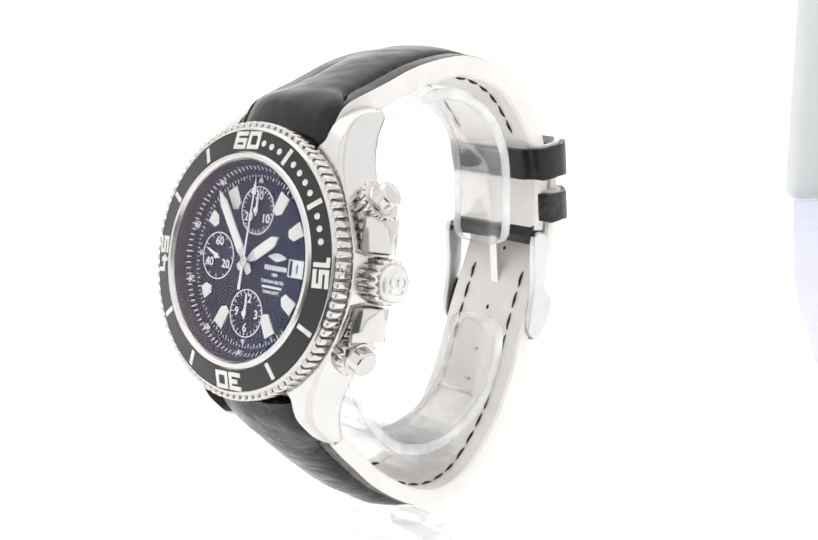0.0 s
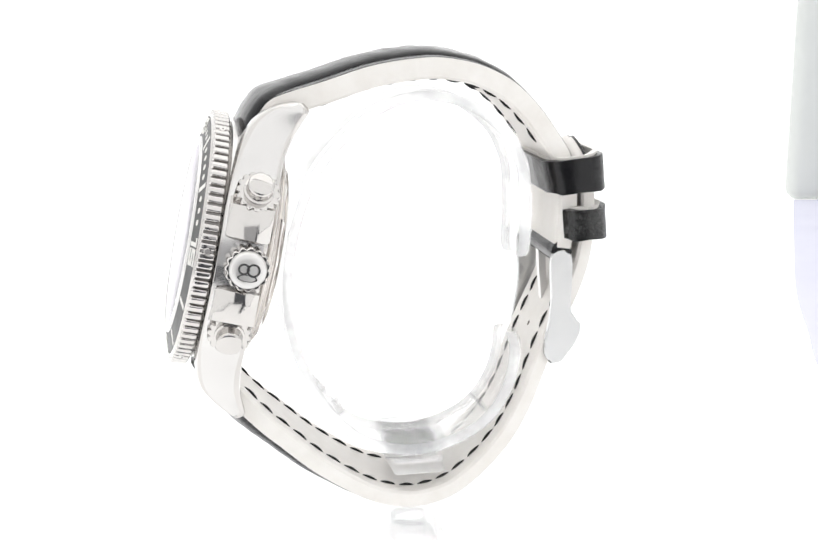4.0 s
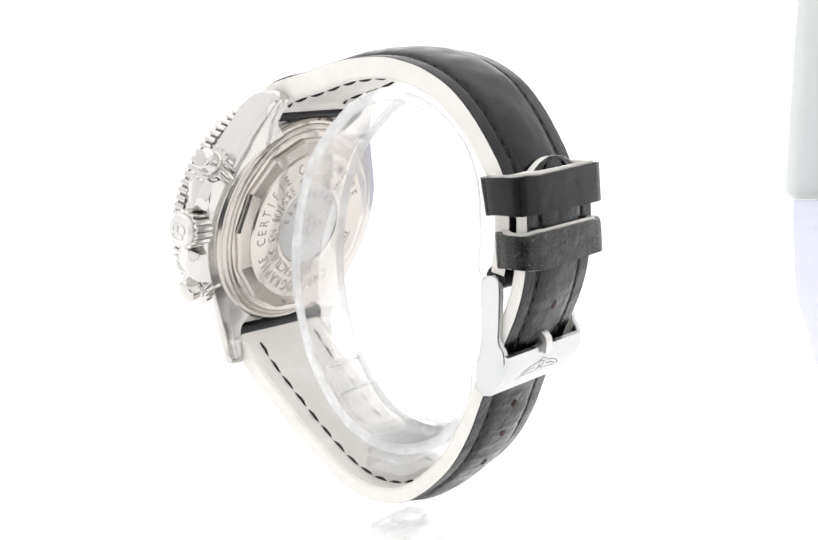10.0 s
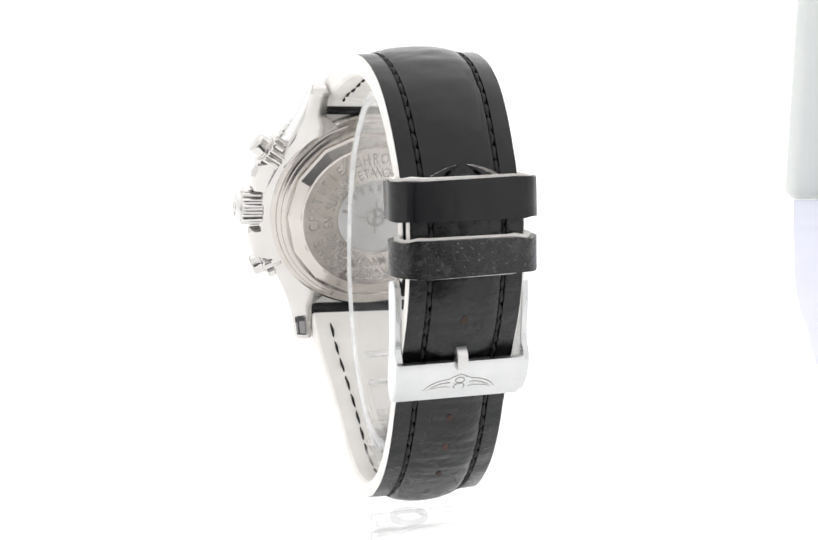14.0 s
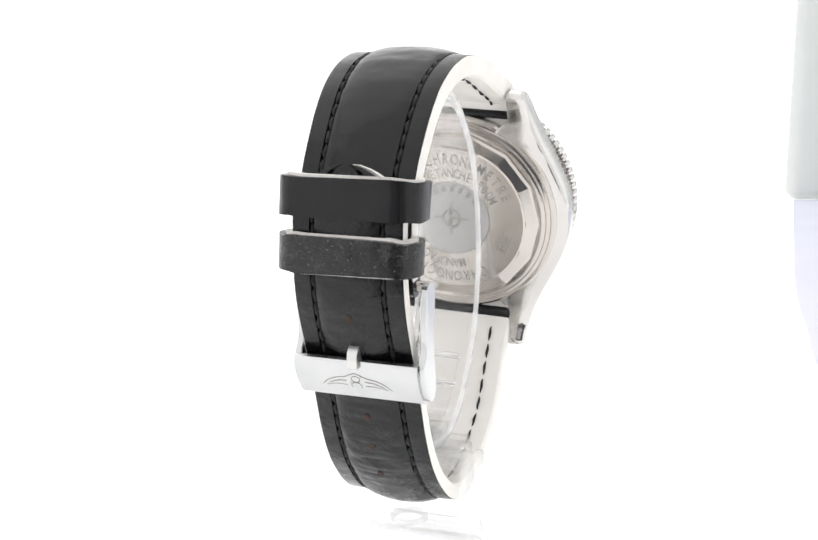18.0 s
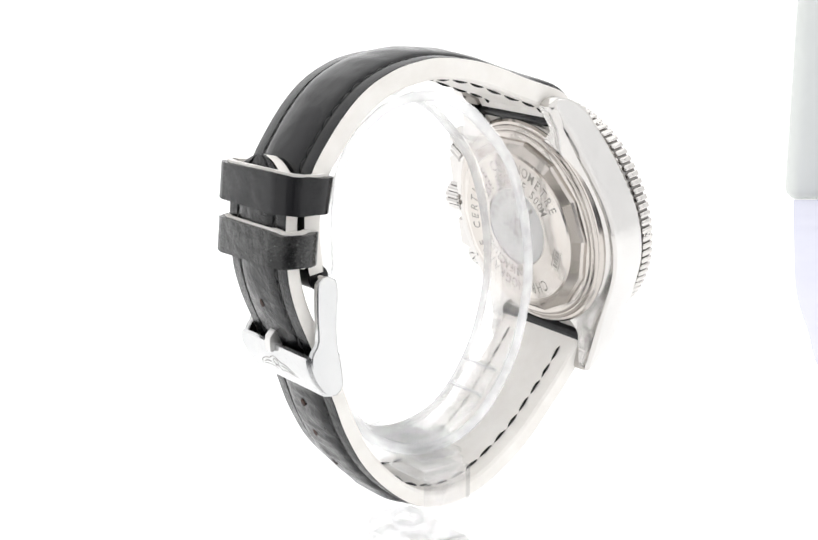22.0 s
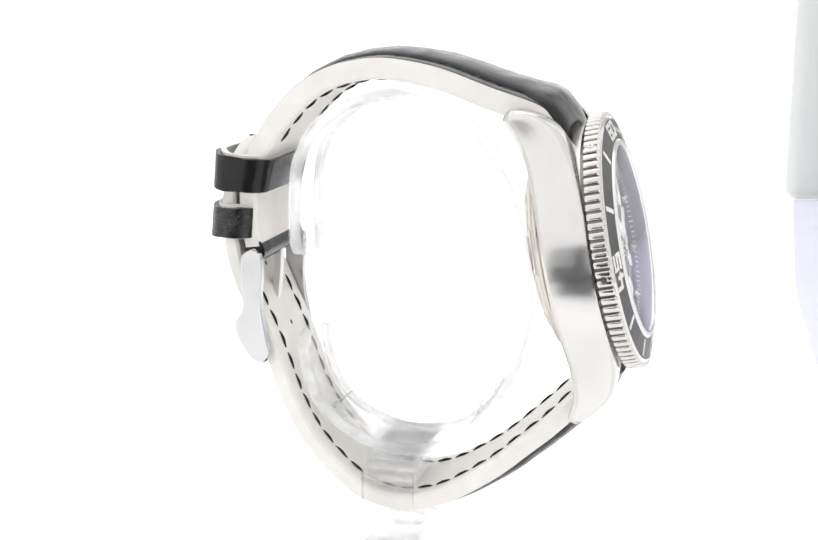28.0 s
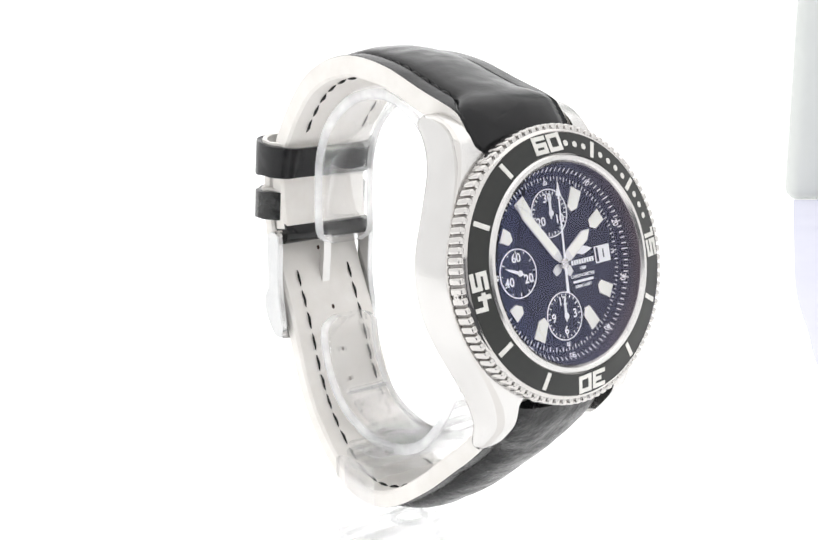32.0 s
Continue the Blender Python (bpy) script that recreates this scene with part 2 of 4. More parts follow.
for side in (1, -1):
    xs = (0.099, 0.015) if side > 0 else (-0.015, -0.099)
    sheet("front_reflection_card", [(xs[0], -0.20, 0.048), (xs[1], -0.20, 0.048), (xs[1], -0.20, 0.122), (xs[0], -0.20, 0.122)], REFLECTION_CARD, "unlit grey cloth beside the lens opening")

PANEL_GREY = surface("pale_grey_panel", (0.55, 0.57, 0.555), (0.60, 0.615, 0.60), (0.5, 0.6), 0.0, 20, 600, 0.0)
bm = block(176, 330, 380, 392, 0.2, 520, 5, 3)
side_panel = part("side_panel", bm, PANEL_GREY, None, "pale grey upright panel standing on the white table")
tagged(side_panel, category="panel", kind="structure")
# A tinted sheet paints the panel's bluish reflection onto the table.
LAVENDER = surface("lavender_reflection", (0.62, 0.62, 0.73), (0.67, 0.67, 0.77), (0.5, 0.6), 0.0, 30, 600, 0.0)
edge, _ = spline([(178, 379), (156, 300), (130, 204), (119, 152), (112, 120), (111, 100)], 24)
bm = prism([(p.x, p.y) for p in edge] + [(330, 100), (330, 379)], 0.3, 0.8)
tagged(part("panel_reflection", bm, LAVENDER, None, "thin pale lavender sheet lying on the white table"), category="mat", kind="structure")

# ---------------------------------------------------------------- frames of the two turning things
WATCH_POSE = Matrix(((0.73493294, 0.08032869, -0.67336533, -0.02689),
                     (-0.67260743, 0.21292277, -0.70870525, -0.02859),
                     (0.08644544, 0.97376137, 0.21051363, 0.06237),
                     (0, 0, 0, 1)))
out_dir = Vector((WATCH_POSE[0][2], WATCH_POSE[1][2], 0)).normalized()
side_dir = Vector((0, 0, 1)).cross(out_dir)
STAND_POSE = Matrix(((side_dir.x, 0, out_dir.x, 0), (side_dir.y, 0, out_dir.y, 0), (0, 1, 0, 0), (0, 0, 0, 1)))

watch = tagged(new("wristwatch"), "steel chronograph with black dial on a white-lined black leather strap", "wristwatch")
watch.location = (0, 0, 0.012)
CASE_ROLL = 3.0                   # degrees by which the bezel is turned back from the case
FRAMES[watch] = Matrix.Translation((0, 0, -0.012)) @ WATCH_POSE @ Matrix.Rotation(-radians(CASE_ROLL), 4, "Z")
stand = tagged(new("display_stand"), "clear acrylic watch stand with a C-shaped cuff on a foot", "stand")
FRAMES[stand] = STAND_POSE.copy()

# ---------------------------------------------------------------- case
SIDE_TOP = [(-27.1, -12.0), (-26.4, -10.5), (-25, -8.3), (-23, -5.9), (-20, -4.5), (-17, -3.95), (-14, -3.7), (-7, -3.6), (0, -3.6), (7, -3.65), (10, -3.8), (14, -4.15), (17, -4.6), (20, -5.4), (22, -6.2), (24, -7.9), (25.4, -10.0), (26.3, -12.2)]
SIDE_LOW = [(-27.1, -13.2), (-26.4, -14.0), (-25, -13.5), (-23, -12.5), (-20, -11.85), (-17, -11.55), (-12, -11.4), (0, -11.3), (10, -11.5), (14, -11.85), (17, -12.2), (20, -12.95), (23, -14.1), (25.2, -15.0), (26.3, -13.9)]
PLAN = [(0, 22.2), (3, 21.95), (6, 21.25), (10, 19.6), (14, 17.65), (17, 16.25), (20, 15.15), (23, 14.4), (26, 14.15), (28, 14.15)]


def along(table, y):
    for (a, u), (b, v) in zip(table, table[1:]):
        if a <= y <= b:
            return u + (v - u) * (y - a) / (b - a)
    return table[0][1] if y < table[0][0] else table[-1][1]


def flank(sign):
    """One side of the case with its two lugs, lofted from lug tip to lug tip."""
    bm = bmesh.new()
    rings = []
    top, low, plan = (spline(t, 90)[0] for t in (SIDE_TOP, SIDE_LOW, PLAN))
    top, low, plan = ([(p.x, p.y) for p in t] for t in (top, low, plan))
    n = 96
    for i in range(n + 1):
        y = -27.1 + 53.4 * i / n
        xo, zt, zb = along(plan, abs(y + 0.6)), along(top, y), along(low, y)
        k = min(max((abs(y) - 17.0) / 3.6, 0), 1)
        xi = max(8.0, math.sqrt(max(17.4 ** 2 - y * y, 0))) if k == 0 else 8.0 + 3.0 * k * k * (3 - 2 * k)
        e = max(0.0, y - 24.9, -25.7 - y)
        xo, xi = xo - e * e * 0.3, xi + e * e * 0.25
        c = 0.35 + 0.4 * min(max((abs(y) - 12) / 8, 0), 1)
        cb = 0.7 + 0.35 * min(max((abs(y) - 13) / 7, 0), 1)        # the polished back bevel widens on the lugs
        xf, xb = xo - 0.25, xo + 0.2
        sec = [(xi, zb), (xb - cb * 1.15, zb), (xb - cb * 0.45, zb + cb * 0.22), (xb - cb * 0.08, zb + cb * 0.75), (xb, zb + cb * 1.1), (xb * 0.5 + xf * 0.5, (zb + zt) / 2), (xf, zt - c * 1.1), (xf - c * 0.3, zt - c * 0.4), (xf - c * 1.2, zt), (xi, zt + 0.05)]
        rings.append([bm.verts.new((sign * x, y, z)) for x, z in sec])
    for p, q in zip(rings, rings[1:]):
        for j in range(10):
            face = bm.faces.new((p[j], p[(j + 1) % 10], q[(j + 1) % 10], q[j]))
            face.material_index = 0 if j in (4, 5, 8) else 1      # flank and front are brushed, the bevels and back polished
    bm.faces.new(rings[0])
    bm.faces.new(rings[-1][::-1])
    bmesh.ops.recalc_face_normals(bm, faces=bm.faces)
    return bm


case = part("case", merge(revolve([(14.7, -3.3), (20.2, -3.6), (20.6, -4.0), (20.4, -10.8), (19.9, -11.4), (14.7, -11.4)], 96), flank(1), flank(-1)), BRUSHED, watch, "brushed and polished steel watch case with four lugs")
case.data.materials.append(STEEL)
# crown guards beside the crown: a flat outer face and a slanting back face
def crown_guard(s):
    plan = [(19.2, 3.75), (23.9, 3.95), (24.15, 4.25), (24.0, 7.7), (22.9, 9.4), (19.0, 10.2)]
    bm = bmesh.new()
    rows = []
    for z, inset in ((-4.3, 2.0), (-4.55, 1.7), (-8.7, 0.03), (-9.0, 0.0), (-10.7, 0.7), (-11.2, 1.2)):
        rows.append([bm.verts.new((min(x, 24.15 - inset) if x > 20 else x, s * (y + (inset * 0.25 if k == 1 else 0)), z)) for k, (x, y) in enumerate(plan)])
    for p, q in zip(rows, rows[1:]):
        for k in range(6):
            bm.faces.new((p[k], p[(k + 1) % 6], q[(k + 1) % 6], q[k]))
    bm.faces.new(rows[0])
    bm.faces.new(rows[-1][::-1])
    bmesh.ops.recalc_face_normals(bm, faces=bm.faces)
    return bm


for s in (1, -1):
    part("crown_guard", crown_guard(s), STEEL, case, "polished crown guard")
# drilled lug ends and spring bars
for s in (1, -1):
    bar = revolve([(0, -10.9), (0.75, -10.9), (0.75, 10.9), (0, 10.9)], 14, False)
    part("spring_bar", moved(bar, Matrix.Translation((0, s * 21.6, -10.0)) @ Matrix.Rotation(radians(90), 4, "Y")), STEEL, case)

# ---------------------------------------------------------------- case back
back = part("case_back", merge(
    revolve([(15, -11.2), (20.1, -11.2), (20.2, -11.6), (19.8, -11.95), (19.3, -12.0), (19.15, -12.35), (18.7, -12.6), (18.4, -12.6), (18.3, -12.85), (17.9, -13.0), (17.4, -13.0), (15, -13.0)], 120),
    revolve([(14, -12.5), (17.0, -12.5), (17.0, -13.1), (14, -13.1)], 96)), BACKSTEEL, watch, "polished steel case back with stepped rings")
part("facet_ring", revolve([(13.5, -12.9), (17.3, -12.9), (17.2, -13.4), (16.75, -13.75), (14.9, -14.4), (13.5, -14.4)], 14), BACKSTEEL, back, "fourteen-sided polished rim", flat=True)
part("back_plate", revolve([(0, -13.9), (14.7, -13.9), (14.7, -14.5), (14.4, -14.75), (7.75, -14.75), (7.55, -14.5), (0, -14.5)], 96, False), BACKSTEEL, back, "engraved steel back plate")
part("medallion", revolve([(0, -14.45), (7.5, -14.45), (7.5, -14.55), (7.3, -14.6), (0, -14.6)], 64, False), MATTSTEEL, back, "matt grey steel centre of the back")


def ring_text(text, r, size, start, step, z):
    """Letters round the back, read from behind, tops outward."""
    bms = []
    for i, ch in enumerate(text):
        if ch != " ":
            m = Matrix.Rotation(radians(180), 4, "Y") @ clock(start + i * step, r, z)
            bms.append(moved(glyph(ch, size, 0.06, 0.004), m @ Matrix.Diagonal((0.72, 1, 1, 1))))
    return merge(*bms)


part("inscription", ring_text("CHRONOGRAPHE CERTIFIE CHRONOMETRE", 12.15, 3.0, -211, 8.6, 14.72), ENGRAVED, back, "engraved lettering round the rim")
part("inscription", ring_text("MANUFACTURE EN SUISSE ETANCHE 500M", 9.35, 2.75, -192.7, 7.7, 14.72), ENGRAVED, back, "engraved lettering of the inner ring")
# maker's emblem and name as plain shapes, serial plate as plain bars
emblem = merge(*[moved(revolve([(r, 0), (r + 0.35, 0), (r + 0.35, 0.08), (r, 0.08)], 40), Matrix.Translation((x, y, 0))) for x, y, r in ((0, 0, 1.5), (0.5, 0.9, 0.7), (0.5, -0.8, 0.8))],
               block(-3.6, -1.9, -0.15, 0.15, 0, 0.08, 0), block(1.9, 3.6, -0.15, 0.15, 0, 0.08, 0), block(-0.15, 0.15, -3.4, 3.4, 0, 0.08, 0))
part("emblem", moved(emblem, Matrix.Rotation(radians(180), 4, "Y") @ Matrix.Translation((0, 0, 14.58))), ENGRAVED, back, "engraved emblem")
part("name_bars", merge(*[moved(block(-0.35, 0.35, -0.6, 0.6, 0, 0.06, 0), Matrix.Rotation(radians(180), 4, "Y") @ clock(-78 + 16 * i, 6.2, 14.58)) for i in range(9)]), ENGRAVED, back)
plate = merge(*[moved(block(-2.2, 2.2, y - 0.08, y + 0.08, 0, 0.05, 0), Matrix()) for y in (-0.9, 0.9)], *[block(x - 0.25, x + 0.25, -0.5, 0.5, 0, 0.05, 0) for x in (-1.5, -0.75, 0, 0.75, 1.5)])
part("serial_bars", moved(plate, Matrix.Rotation(radians(180), 4, "Y") @ clock(112, 11.4, 14.73)), ENGRAVED, back)

# ---------------------------------------------------------------- bezel
bezel = part("bezel", revolve([(16.9, -3.5), (20.9, -3.5), (21.2, -3.2), (21.2, -0.95), (20.95, -0.6), (20.6, -0.42), (20.55, -0.7), (17.2, 0.1), (16.9, 0.0)], 120), STEEL, watch, "steel rotating diver bezel with a coin edge", Matrix.Rotation(radians(CASE_ROLL), 4, "Z"))
insert = part("bezel_insert", revolve([(17.15, 0.0), (20.5, -0.75), (20.5, -0.42), (17.15, 0.38)], 120), INSERT, bezel, "matt black bezel insert")
tooth_bm = block(-0.58, 0.58, -0.5, 0.78, -3.35, -0.75, 0.32, 3)
tooth = part("tooth", tooth_bm, STEEL, bezel, "", clock(0, 21.2))
TEETH = 90
# a dark ring behind the teeth paints the shade of their gaps
part("groove_shade", revolve([(21.1, -3.2), (21.32, -3.2), (21.32, -0.95), (21.1, -0.9)], 120), GAP_SHADE, bezel, "shaded gaps of the coin edge")
for i in range(1, TEETH):
    part("tooth", tooth.data, STEEL, bezel, "", clock(360 * i / TEETH, 21.2))
# set screws in the coin edge
screw_bm = merge(revolve([(0, 0.0), (0.62, 0.0), (0.62, 0.8), (0.5, 0.95), (0.16, 0.95), (0.14, 0.7), (0, 0.7)], 20, False), revolve([(0.6, 0.0), (0.92, 0.0), (0.92, 0.62), (0.6, 0.62)], 20))
screw_me = None
for i in range(6):
    m = clock(30 + 60 * i, 21.15, -2.05) @ Matrix.Rotation(radians(-90), 4, "X")
    if screw_me is None:
        screw_me = part("set_screw", screw_bm, STEEL, bezel, "tiny slotted set screw", m).data
    else:
        part("set_screw", screw_me, STEEL, bezel, "tiny slotted set screw", m)


SEGS = {"0": "abcdef", "1": "bc", "3": "abcdg", "4": "", "5": "acdfg", "6": "acdefg"}


def digit(ch, w=2.8, h=2.9, s=0.70):
    """A squared digit built of strokes."""
    x, y, on = w / 2, h / 2, SEGS[ch]
    top = y - s if "a" in on else y
    foot = -y + s if "d" in on else -y
    half = s / 2
    box = {"a": (-x, x, y - s, y), "d": (-x, x, -y, -y + s),
           "g": (-x + s if "f" in on else -x * 0.4, x - s, -half, half),
           "b": (x - s, x, half if "c" in on else -half, top), "c": (x - s, x, foot, half),
           "f": (-x, -x + s, half if "e" in on else -half, top), "e": (-x, -x + s, foot, half)}
    if ch == "4":
        low, high, stem = -half - 0.3, half - 0.3, x * 0.22
        return merge(*[block(*b, 0, 0.1, 0.0) for b in ((-x, x, low, high), (-x, -x + s, high, y), (stem, stem + s, high, y * 0.5), (stem, stem + s, -y, low))])
    bms = [block(*box[k], 0, 0.1, 0.0) for k in on]
    if ch == "1":
        bms.append(block(x - s - 0.8, x - s, y - s * 0.9, y, 0, 0.1, 0.0))
    return merge(*bms)


def insert_z(r):
    return 0.38 - 0.80 * (r - 17.15) / 3.35


slope = Matrix.Rotation(radians(-13.4), 4, "X")
bar_me = dot_me = None
for minute in range(60):
    a = minute * 6
    if minute % 15 == 0:
        word = {0: "60", 15: "15", 30: "30", 45: "45"}[minute]
        num = merge(*[moved(digit(c), Matrix.Translation((dx, 0, 0))) for c, dx in zip(word, (-1.56, 1.56))])
        part("numeral", num, SILVER, insert, "silver numeral", clock(a, 18.85, insert_z(18.85) - 0.06) @ slope)
    elif minute % 5 == 0:
        m = clock(a, 18.85, insert_z(18.85) - 0.05) @ slope
        if bar_me is None:
            bar_me = part("marker", block(-0.40, 0.40, -1.4, 1.35, 0, 0.1, 0.03, 1), SILVER, insert, "silver bar", m).data
        else:
            part("marker", bar_me, SILVER, insert, "silver bar", m)
    elif minute < 15 and minute not in (1, 14):
        m = clock(a, 18.75, insert_z(18.75) - 0.05) @ slope
        if dot_me is None:
            dot_me = part("dot", revolve([(0, 0), (0.5, 0), (0.5, 0.09), (0, 0.1)], 18, False), SILVER, insert, "silver dot", m).data
        else:
            part("dot", dot_me, SILVER, insert, "silver dot", m)

part("crystal_ring", revolve([(15.75, -3.2), (17.05, -3.2), (17.05, 0.35), (16.75, 0.75), (16.2, 0.8), (15.75, 0.3)], 120), BRUSHED, watch, "polished steel ring round the crystal")
crystal = part("crystal", revolve([(15.74, 0.62), (15.2, 0.78), (11, 0.98), (6, 1.1), (0, 1.14)], 96, False), SAPPHIRE, watch, "domed sapphire crystal with a violet coating")
crystal.visible_shadow = False

# ---------------------------------------------------------------- dial
DZ = -2.9
dial = part("dial", revolve([(0, DZ - 0.4), (14.6, DZ - 0.4), (14.6, DZ), (0, DZ)], 96, False), DIAL, watch, "glossy black dial with a blue-violet sheen")
flange = part("flange", revolve([(13.95, DZ), (15.62, DZ + 1.5), (15.69, 0.25), (15.73, 0.25), (15.73, DZ - 0.3), (13.95, DZ - 0.3)], 120), DIAL, dial, "sloped black flange with a white scale")
FLANGE_TILT = Matrix.Rotation(radians(42), 4, "X")
ticks = []
for i in range(100):
    long = 1.0 if i % 5 == 0 else 0.7
    b = block(-0.085, 0.085, -long / 2, long / 2, 0, 0.03, 0)
    ticks.append(moved(b, clock(i * 3.6, 14.85, DZ + 0.84) @ FLANGE_TILT))
part("scale", merge(*ticks), PRINT, flange, "fine white decimal scale")
for i in range(1, 10):
    part("numeral", glyph(str(10 * i), 1.25, 0.03), PRINT, flange, "", clock(36 * i, 14.5, DZ + 0.53) @ FLANGE_TILT)
ticks = []
for i in range(120):
    long = 0.9 if i % 10 == 0 else (0.7 if i % 2 == 0 else 0.35)
    ticks.append(moved(block(-0.075, 0.075, -long, 0, 0, 0.03, 0), clock(i * 3.0, 13.8, DZ)))
part("minute_track", merge(*ticks), PRINT, dial, "fine white minute track")
for a, w in ((0, "60"), (180, "30"), (270, "45"), (90, "15")):
    part("numeral", glyph(w, 0.95, 0.03), PRINT, dial, "", clock(a, 12.75, DZ))

# counters at 12, 9 and 6
for cx, cy, words, n in ((0, 8.1, {0: "30", 120: "10", 240: "20"}, 30), (-8.4, 0, {0: "60", 120: "20", 240: "40"}, 12), (0, -8.3, {0: "12", 90: "3", 180: "6", 270: "9"}, 24)):
    at = Matrix.Translation((cx, cy, 0))
    sub = part("counter", revolve([(0, DZ - 0.1), (3.85, DZ - 0.1), (3.85, DZ + 0.05), (3.7, DZ + 0.05), (3.62, DZ + 0.01), (0, DZ + 0.01)], 64, False), DIAL, dial, "recessed black counter", at)
    part("ring", revolve([(3.68, DZ), (3.86, DZ), (3.86, DZ + 0.08), (3.68, DZ + 0.08)], 64), PRINT, sub, "thin white ring")
    part("ticks", merge(*[moved(block(-0.08, 0.08, -(0.55 if k % 2 == 0 else 0.32), 0, 0, 0.03, 0), clock(360 * k / n, 3.55, DZ + 0.015)) for k in range(n)]), PRINT, sub)
    for a, w in words.items():
        p = clock(a, 2.35, DZ + 0.015)
        part("numeral", glyph(w, 1.95, 0.03), PRINT, sub, "white numeral", Matrix.Translation(p.translation))
    ang = {8.1: 3, 0: -68, -8.3: 2}[cy]
    needle = prism([(-0.10, -0.9), (0.10, -0.9), (0.24, 0.5), (0.2, 1.9), (0, 3.1), (-0.2, 1.9), (-0.24, 0.5)], 0, 0.1)
    part("pointer", merge(needle, revolve([(0, 0.1), (0.5, 0.1), (0.5, 0.22), (0, 0.25)], 20, False)), PRINT, sub, "small white pointer", clock(ang, 0, DZ + 0.35))

# lume hour markers with steel rims
for hour in (1, 2, 4, 5, 7, 8, 10, 11):
    r0, r1 = (8.9, 12.8) if hour in (1, 5, 7, 11) else (9.3, 12.7)
    if hour in (8, 10):
        r0 = 10.2
    w = 1.25
    shape = [(-w, 0), (w, 0), (w * 0.95, -(r1 - r0) + 0.9), (0.15, -(r1 - r0)), (-w * 0.8, -(r1 - r0) + 0.45)]
    inner = [(x * 0.86, y * 0.93 - 0.12) for x, y in shape]
    mk = part("hour_marker", prism(shape[::-1], 0, 0.32, 0.06), STEEL, dial, "applied steel hour marker", clock(hour * 30, r1, DZ))
    part("lume", prism(inner[::-1], 0.3, 0.37), LUME, mk, "pale luminous filling")

# date window
date = part("date_frame", merge(block(8.75, 12.15, 0.55, 0.75, 0, 0.12, 0), block(8.75, 12.15, -2.0, -1.8, 0, 0.12, 0), block(8.75, 8.95, -1.8, 0.55, 0, 0.12, 0), block(11.95, 12.15, -1.8, 0.55, 0, 0.12, 0)), PRINT, dial, "white framed date window", Matrix.Translation((-0.1, 0.6, DZ)))
part("date_disc", block(9.6, 11.95, -1.8, 0.55, 0, 0.04, 0), PRINT, date, "white date disc")
part("date_numeral", glyph("1", 1.9, 0.03), DIAL, date, "black date numeral", Matrix.Translation((10.7, -0.65, 0.04)))
# lettering: maker's name and model as plain bars
for w, x, y, s in (("1884", 5.6, -1.55, 0.75), ("CHRONOMETRE", 5.3, -2.65, 0.72), ("500M/1650FT", 5.2, -4.3, 0.68)):
    part("lettering", glyph(w, s, 0.03), PRINT, dial, "white printed words", Matrix.Translation((x, y, DZ)))
part("name_bar", merge(*[block(-2.55 + 0.58 * i, -2.12 + 0.58 * i, -0.38, 0.38, 0, 0.04, 0) for i in range(9)]), PRINT, dial, "applied maker's name as bars", Matrix.Translation((5.7, -0.45, DZ)))
part("model_bar", block(-2.3, 2.3, -0.2, 0.2, 0, 0.03, 0), PRINT, dial, "", Matrix.Translation((5.3, -3.5, DZ)))
wing = [(-2.2, 0.1), (-1.2, 0.55), (-0.4, 0.75), (0.4, 0.75), (1.2, 0.55), (2.2, 0.1), (0.9, -0.35), (0, -0.6), (-0.9, -0.35)]
part("emblem", prism(wing[::-1], 0, 0.18, 0.05), PRINT, dial, "applied winged emblem", Matrix.Translation((5.9, 1.15, DZ)))

# main pointers
def sword(length, width, tail):
    return [(-width * 0.55, 0.9), (-width, 2.2), (-width, length * 0.82), (0, length), (width, length * 0.82), (width, 2.2), (width * 0.55, 0.9), (0.35, 0.2), (0.75, -tail * 0.55), (0.55, -tail), (-0.55, -tail), (-0.75, -tail * 0.55), (-0.35, 0.2)]


for nm, ang, length, width, z in (("hour_hand", 57.5, 8.3, 0.95, DZ + 1.15), ("minute_hand", -37.5, 13.3, 0.85, DZ + 1.5)):
    h = part(nm, prism(sword(length, width, 2.3)[::-1], 0, 0.16, 0.05), CAPSTEEL, dial, "satin steel sword pointer", clock(ang, 0, z))
    fill = [(-width * 0.8, 2.4), (-width * 0.84, length * 0.815), (0, length * 0.97), (width * 0.84, length * 0.815), (width * 0.8, 2.4)]
    part("lume", prism(fill[::-1], 0.15, 0.2), LUME, h, "pale luminous filling")
part("chronograph_hand", merge(prism([(-0.28, -4.6), (0.28, -4.6), (0.2, -1.0), (0.12, 10.6), (0.5, 10.6), (0, 13.0), (-0.5, 10.6), (-0.12, 10.6), (-0.2, -1.0)][::-1], 0, 0.1), revolve([(0, 0), (0.4, 0), (0.4, 0.1), (0, 0.1)], 16, False)), PRINT, dial, "thin white chronograph seconds pointer", clock(4, 0, DZ + 1.85))
part("hub", revolve([(0, -1.5), (0.85, -1.5), (0.85, 0.1), (0.6, 0.3), (0, 0.35)], 24, False), STEEL, dial, "steel hub", Matrix.Translation((0, 0, DZ + 1.8)))


